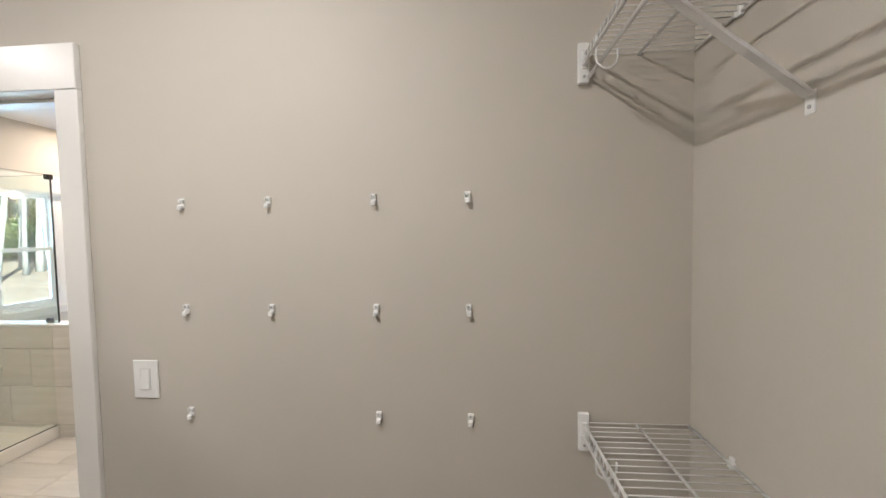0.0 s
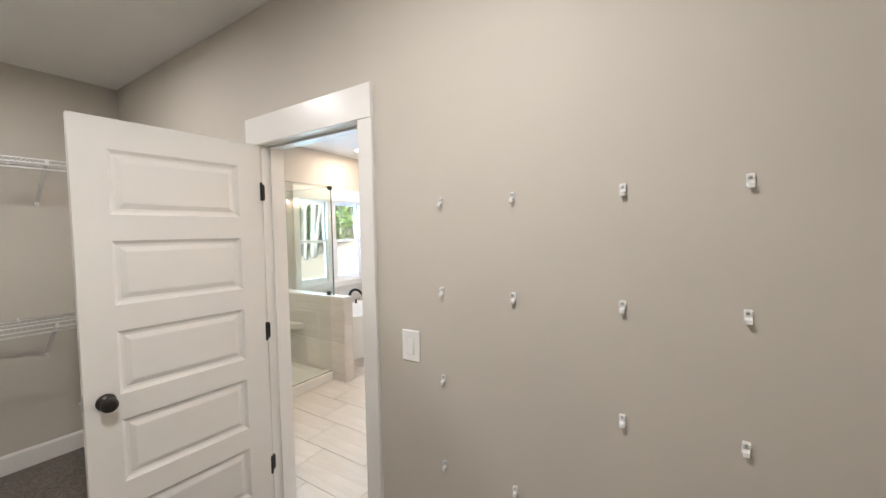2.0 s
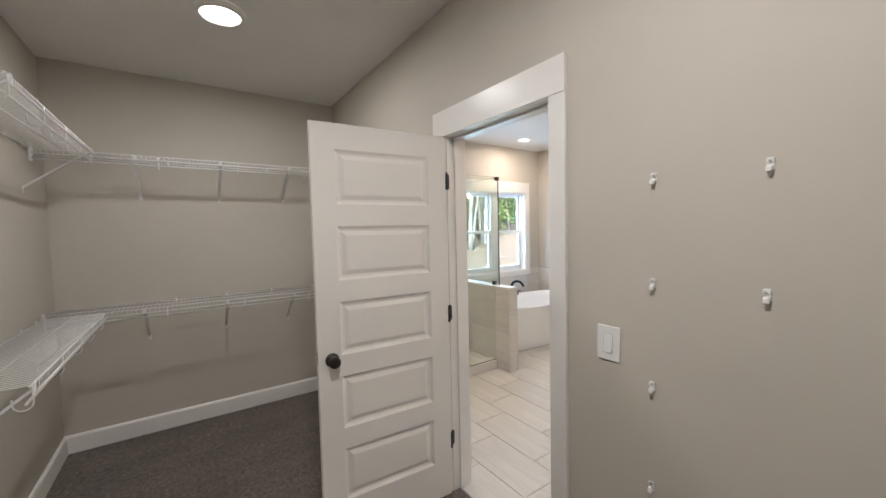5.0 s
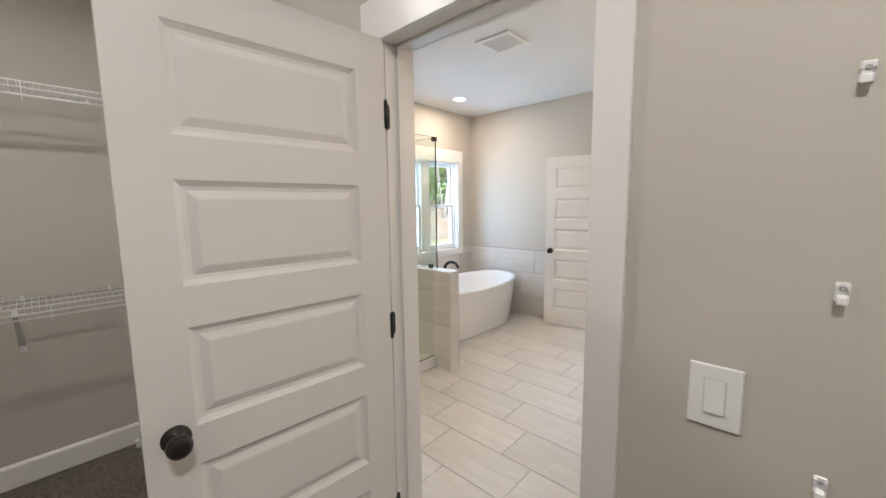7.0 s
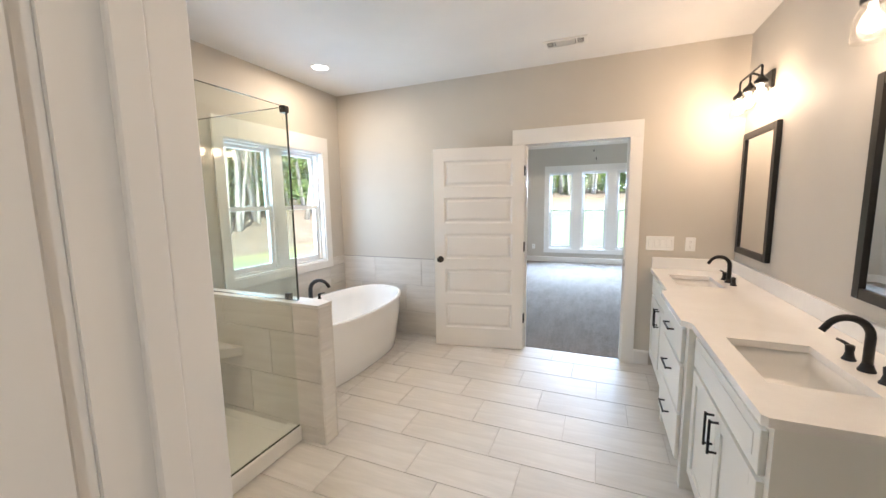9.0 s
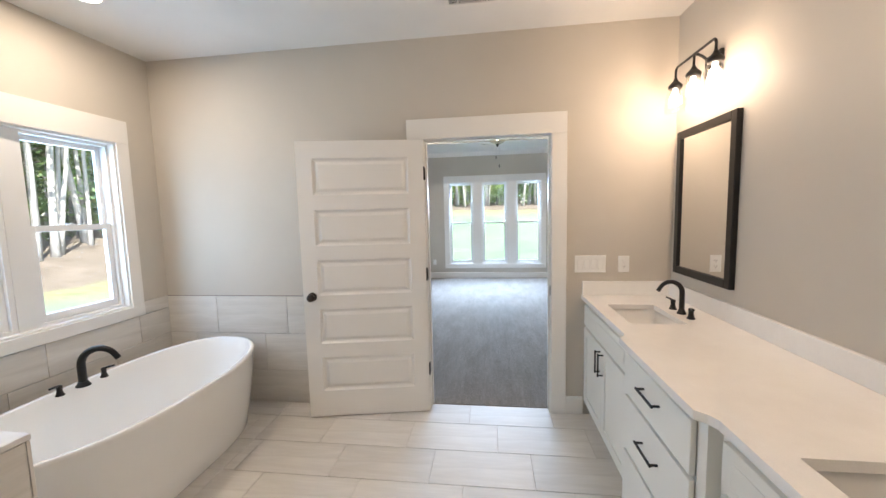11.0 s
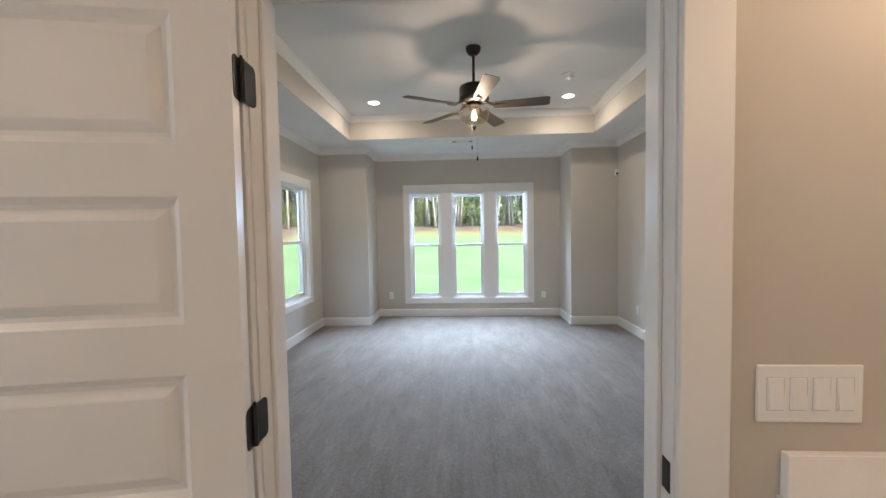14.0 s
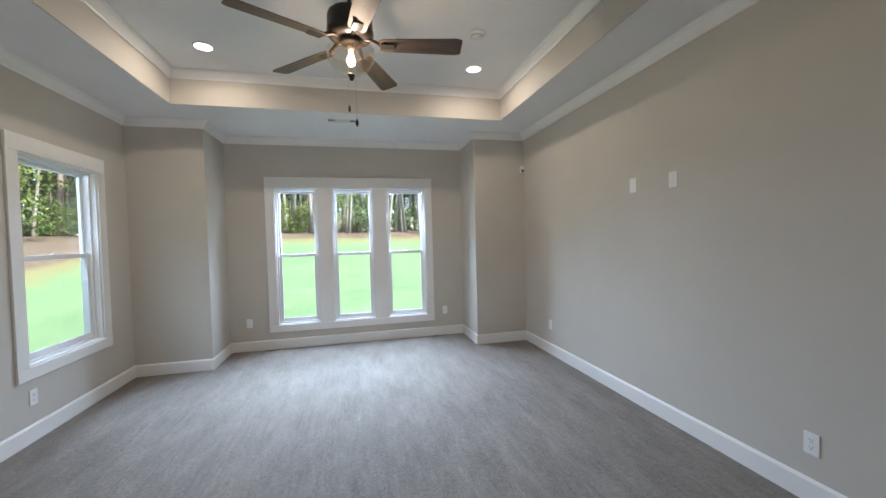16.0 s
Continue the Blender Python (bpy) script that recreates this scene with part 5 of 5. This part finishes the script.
for dx, dy, z0, z1 in ((-0.018, 0.10, 2.62, 2.285), (0.022, -0.09, 2.62, 2.140)):
    bm = bmesh.new()
    rod(bm, (FX + dx, FY + dy, z0), (FX + dx, FY + dy, z1 + 0.02), 0.0013, seg=6)
    part("pull_chain", bm, GREYMETAL, fan, "thin pull chain")
    bm = bmesh.new()
    lathe(bm, [(0.003, z1 + 0.022), (0.008, z1 + 0.008), (0.009, z1 - 0.012), (0.004, z1 - 0.022)], (FX + dx, FY + dy, 0), 12)
    part("chain_pull", bm, BRONZE, fan)


def fan_blade():
    bm = bmesh.new()
    n, top, bot = 18, [], []
    line = []
    for k in range(n + 1):
        u = k / n
        x = 0.175 + 0.505 * u
        half = 0.050 + 0.018 * u
        if u > 0.93:
            half *= math.sqrt(max(0.0, 1 - ((u - 0.93) / 0.075) ** 2)) * 0.35 + 0.65
        if u < 0.05:
            half *= 0.8 + 4 * u
        line.append((x, half))
    for z in (0.003, -0.003):
        lo_ = [bm.verts.new((x, -h, z + 0.22 * h)) for x, h in line]
        hi_ = [bm.verts.new((x, h, z - 0.22 * h)) for x, h in line]
        top.append((lo_, hi_))
    (al, ah), (bl, bh) = top
    for k in range(n):
        bm.faces.new((al[k], al[k + 1], ah[k + 1], ah[k]))
        bm.faces.new((bl[k], bh[k], bh[k + 1], bl[k + 1]))
        bm.faces.new((al[k], bl[k], bl[k + 1], al[k + 1]))
        bm.faces.new((ah[k], ah[k + 1], bh[k + 1], bh[k]))
    bm.faces.new((al[0], ah[0], bh[0], bl[0]))
    bm.faces.new((al[-1], bl[-1], bh[-1], ah[-1]))
    return mesh_of("blade", bm, WALNUT)


def blade_iron():
    bm = bmesh.new()
    pts = [(0.070, 0.0, 0.038), (0.120, 0.0, 0.030), (0.160, 0.0, 0.012), (0.190, 0.0, -0.004)]
    tube(bm, pts, [0.016, 0.013, 0.012, 0.010], 8)
    box(bm, 0.180, -0.030, -0.010, 0.265, 0.030, -0.0045, bevel=0.002)
    return mesh_of("blade_iron", bm, BRONZE)


bmesh_blade, bmesh_iron = fan_blade(), blade_iron()
for k in range(5):
    m = pose(FX, FY, FZ, 0, 0, 64 + 72 * k)
    bl = new("blade", bmesh_blade)
    bl.parent, bl.matrix_basis = fan, m
    tagged(bl, "dark walnut fan blade")
    ir = new("blade_iron", bmesh_iron)
    ir.parent, ir.matrix_basis = bl, Matrix()

# ---- outside ----


def smooth(a, b, v):
    u = min(1.0, max(0.0, (v - a) / (b - a)))
    return u * u * (3 - 2 * u)


def ground_z(x, y):
    z = -0.35
    z += 2.55 * smooth(11.5, 34, y) + 0.6 * smooth(34, 90, y)
    z += 1.25 * smooth(-8.5, -20, x) * smooth(30, 16, y)
    z += 0.05 * noise.noise(Vector((x * 0.25, y * 0.25, 0)))
    return z


def litter_at(x, y):
    return max(smooth(23.0, 29.5, y + 0.10 * x), smooth(-9.8, -13.8, x))


xs = [-400, -200, -120, -80, -60, -50] + [-44 + k for k in range(0, 69)] + [30, 40, 60, 90, 150, 400]
ys_ = [-400, -150, -80, -50, -35, -25, -20] + [-16 + k for k in range(0, 64)] + [52, 60, 75, 95, 150, 400]
xs, ys_ = sorted(set(xs)), sorted(set(ys_))
bm = bmesh.new()
lay = bm.verts.layers.float.new("litter")
grid = []
for y in ys_:
    row = []
    for x in xs:
        v = bm.verts.new((x, y, ground_z(x, y)))
        v[lay] = litter_at(x, y)
        row.append(v)
    grid.append(row)
for r0, r1 in zip(grid, grid[1:]):
    for k in range(len(xs) - 1):
        bm.faces.new((r0[k], r0[k + 1], r1[k + 1], r1[k])).smooth = True
tagged(part("ground", bm, LAWN), "green lawn rising to brown leaf litter under trees", "ground", kind="structure")
rng = random.Random(7)


def leaf_cloud(bm, centre, radius, count, size):
    for _ in range(count):
        d = Vector((rng.gauss(0, 1), rng.gauss(0, 1), rng.gauss(0, 0.7)))
        p = Vector(centre) + d.normalized() * radius * rng.random() ** 0.5
        a = Vector((rng.uniform(-1, 1), rng.uniform(-1, 1), rng.uniform(-0.6, 0.6))).normalized()
        b = a.orthogonal().normalized()
        b = (b + a.cross(b) * rng.uniform(-1, 1)).normalized()
        s = size * rng.uniform(0.6, 1.4)
        vs = [bm.verts.new(p + q) for q in (a * s, b * s * 0.45, -a * s, -b * s * 0.45)]
        bm.faces.new(vs)


def tree(kind, h, r, bark, leaf, crown_from, spread, clumps, per, size=0.14):
    e = thing("tree", {"tall": "tall bare trunked pine with a high crown", "leafy": "slender broadleaf tree with green foliage", "pale": "pale barked leaning tree with sparse leaves",
                       "bush": "leafy green bush at the wood edge"}[kind], "bush" if kind == "bush" else "tree", "trees of the wood edge")
    bm = bmesh.new()
    lean = (rng.uniform(-0.05, 0.05), rng.uniform(-0.05, 0.05)) if kind != "pale" else (rng.uniform(-0.16, 0.16), rng.uniform(-0.1, 0.1))
    n = 9
    spine = [Vector((lean[0] * h * (k / n) + rng.uniform(-0.03, 0.03) * k / 2, lean[1] * h * (k / n) + rng.uniform(-0.03, 0.03) * k / 2, -0.3 + (h + 0.3) * k / n)) for k in range(n + 1)]
    tube(bm, spine, [r * (1.25 if k == 0 else 1) * (1 - 0.8 * k / n) for k in range(n + 1)], 9)
    limbs = []
    for k in range(clumps):
        u = crown_from + (1 - crown_from) * (k + rng.random()) / clumps
        i = min(n - 1, int(u * n))
        p = spine[i].lerp(spine[i + 1], u * n - i)
        a = rng.uniform(0, 2 * math.pi)
        l = spread * (1.15 - 0.7 * u) * rng.uniform(0.6, 1.2)
        q = p + Vector((math.cos(a) * l, math.sin(a) * l, l * rng.uniform(0.1, 0.5)))
        mid = p.lerp(q, 0.5) + Vector((0, 0, 0.08 * l))
        tube(bm, [p, mid, q], [max(0.012, r * 0.28 * (1 - u * 0.6)), max(0.009, r * 0.18 * (1 - u * 0.6)), 0.006], 5)
        limbs.append((q, mid, l))
    part("trunk", bm, bark, e)
    bm = bmesh.new()
    for q, mid, l in limbs:
        leaf_cloud(bm, q, 0.30 * l + 0.35, per, size)
        leaf_cloud(bm, mid, 0.22 * l + 0.2, per // 3, size)
    part("crown", bm, leaf, e)
    return e


protos = [tree("tall", 17, 0.17, BARK, LEAF, 0.35, 2.4, 26, 60, 0.15), tree("tall", 15, 0.14, BARK, LEAF, 0.22, 2.0, 26, 60, 0.15),
          tree("leafy", 10, 0.09, BARK, LEAFB, 0.10, 2.2, 30, 70, 0.11), tree("leafy", 7, 0.06, BARK, LEAF, 0.06, 1.8, 30, 70, 0.10),
          tree("pale", 13, 0.11, PALEBARK, LEAFB, 0.45, 1.6, 14, 36, 0.12), tree("pale", 11, 0.09, PALEBARK, LEAF, 0.40, 1.5, 12, 36, 0.12),
          tree("bush", 2.2, 0.04, BARK, LEAF, 0.05, 1.1, 16, 70, 0.07), tree("bush", 1.8, 0.035, BARK, LEAFB, 0.05, 1.2, 16, 70, 0.07)]
protos += [tree("pale", 14, 0.115, PALEBARK, LEAFB, 0.62, 1.5, 9, 26, 0.12), tree("pale", 12, 0.085, PALEBARK, LEAF, 0.58, 1.3, 9, 26, 0.12)]
used = set()


def plant(k, x, y, s=1.0):
    ob = protos[k]
    m = pose(x, y, ground_z(x, y) - 0.05, 0, 0, rng.uniform(0, 360))
    if k in used:
        c = copy_thing(ob, m)
        c.scale = (s, s, s * rng.uniform(0.92, 1.1))
    else:
        used.add(k)
        ob.matrix_world = m
        ob.scale = (s, s, s)


# wood edge north of the lawn
for k in range(64):
    x = -30 + 54 * (k + rng.random()) / 64
    plant(rng.choice((0, 1, 0, 1, 2, 4, 5, 4, 5, 0)), x, rng.uniform(29.5, 36.0) - 0.10 * x, rng.uniform(0.85, 1.15))
for k in range(60):
    x = -34 + 62 * (k + rng.random()) / 60
    plant(rng.choice((0, 1, 2, 2, 3, 3)), x, rng.uniform(36, 46), rng.uniform(0.9, 1.2))
for k in range(26):
    x = -20 + 36 * (k + rng.random()) / 26
    plant(rng.choice((6, 7)), x, rng.uniform(28.8, 31.0) - 0.10 * x, rng.uniform(0.7, 1.2))
for k in range(46):
    x = -15 + 24 * (k + rng.random()) / 46
    plant(rng.choice((8, 9)), x, rng.uniform(28.0, 31.5) - 0.10 * x, rng.uniform(0.85, 1.15))
# wood west of the house
for k in range(24):
    plant(rng.choice((8, 9)), rng.uniform(-18.5, -15.0), 1 + 22 * (k + rng.random()) / 24, rng.uniform(0.8, 1.1))
plant(4, -14.2, 9.9, 0.8)
plant(5, -14.9, 11.2, 0.8)
plant(4, -15.4, 12.1, 0.75)
plant(5, -16.3, 13.8, 0.9)
for k in range(60):
    y = -10 + 40 * (k + rng.random()) / 60
    plant(rng.choice((0, 1, 2, 3, 4, 5, 2)), rng.uniform(-24.0, -17.0), y, rng.uniform(0.8, 1.1))
for k in range(60):
    y = -16 + 52 * (k + rng.random()) / 60
    plant(rng.choice((0, 1, 2, 2, 3, 3)), rng.uniform(-34, -24), y, rng.uniform(0.9, 1.2))
for k in range(14):
    plant(rng.choice((6, 7)), rng.uniform(-20, -17), -2 + 24 * (k + rng.random()) / 14, rng.uniform(0.6, 1.0))

# far woods that close the view
for name, label, pts in (("far_woods_north", "dense dark green far woods", [(-60 + 1.25 * k, 52 + 3 * math.sin(k)) for k in range(90)]),
                         ("far_woods_west", "dense dark green far woods", [(-40 + 3 * math.sin(k * 1.7), -40 + 1.25 * k) for k in range(75)])):
    bm = bmesh.new()
    for x, y in pts:
        z = ground_z(x, y)
        tube(bm, [(x, y, z - 0.3), (x + rng.uniform(-0.5, 0.5), y, z + 9), (x + rng.uniform(-1, 1), y, z + 17)], [0.16, 0.12, 0.03], 5)
        for k in range(10):
            leaf_cloud(bm, (x + rng.uniform(-1.2, 1.2), y + rng.uniform(-1.2, 1.2), z + 0.6 + k * 1.75 + rng.uniform(-0.5, 0.5)), 1.5, 46, 0.36)
    tagged(part(name, bm, LEAF), label, "woods", kind="stuff")
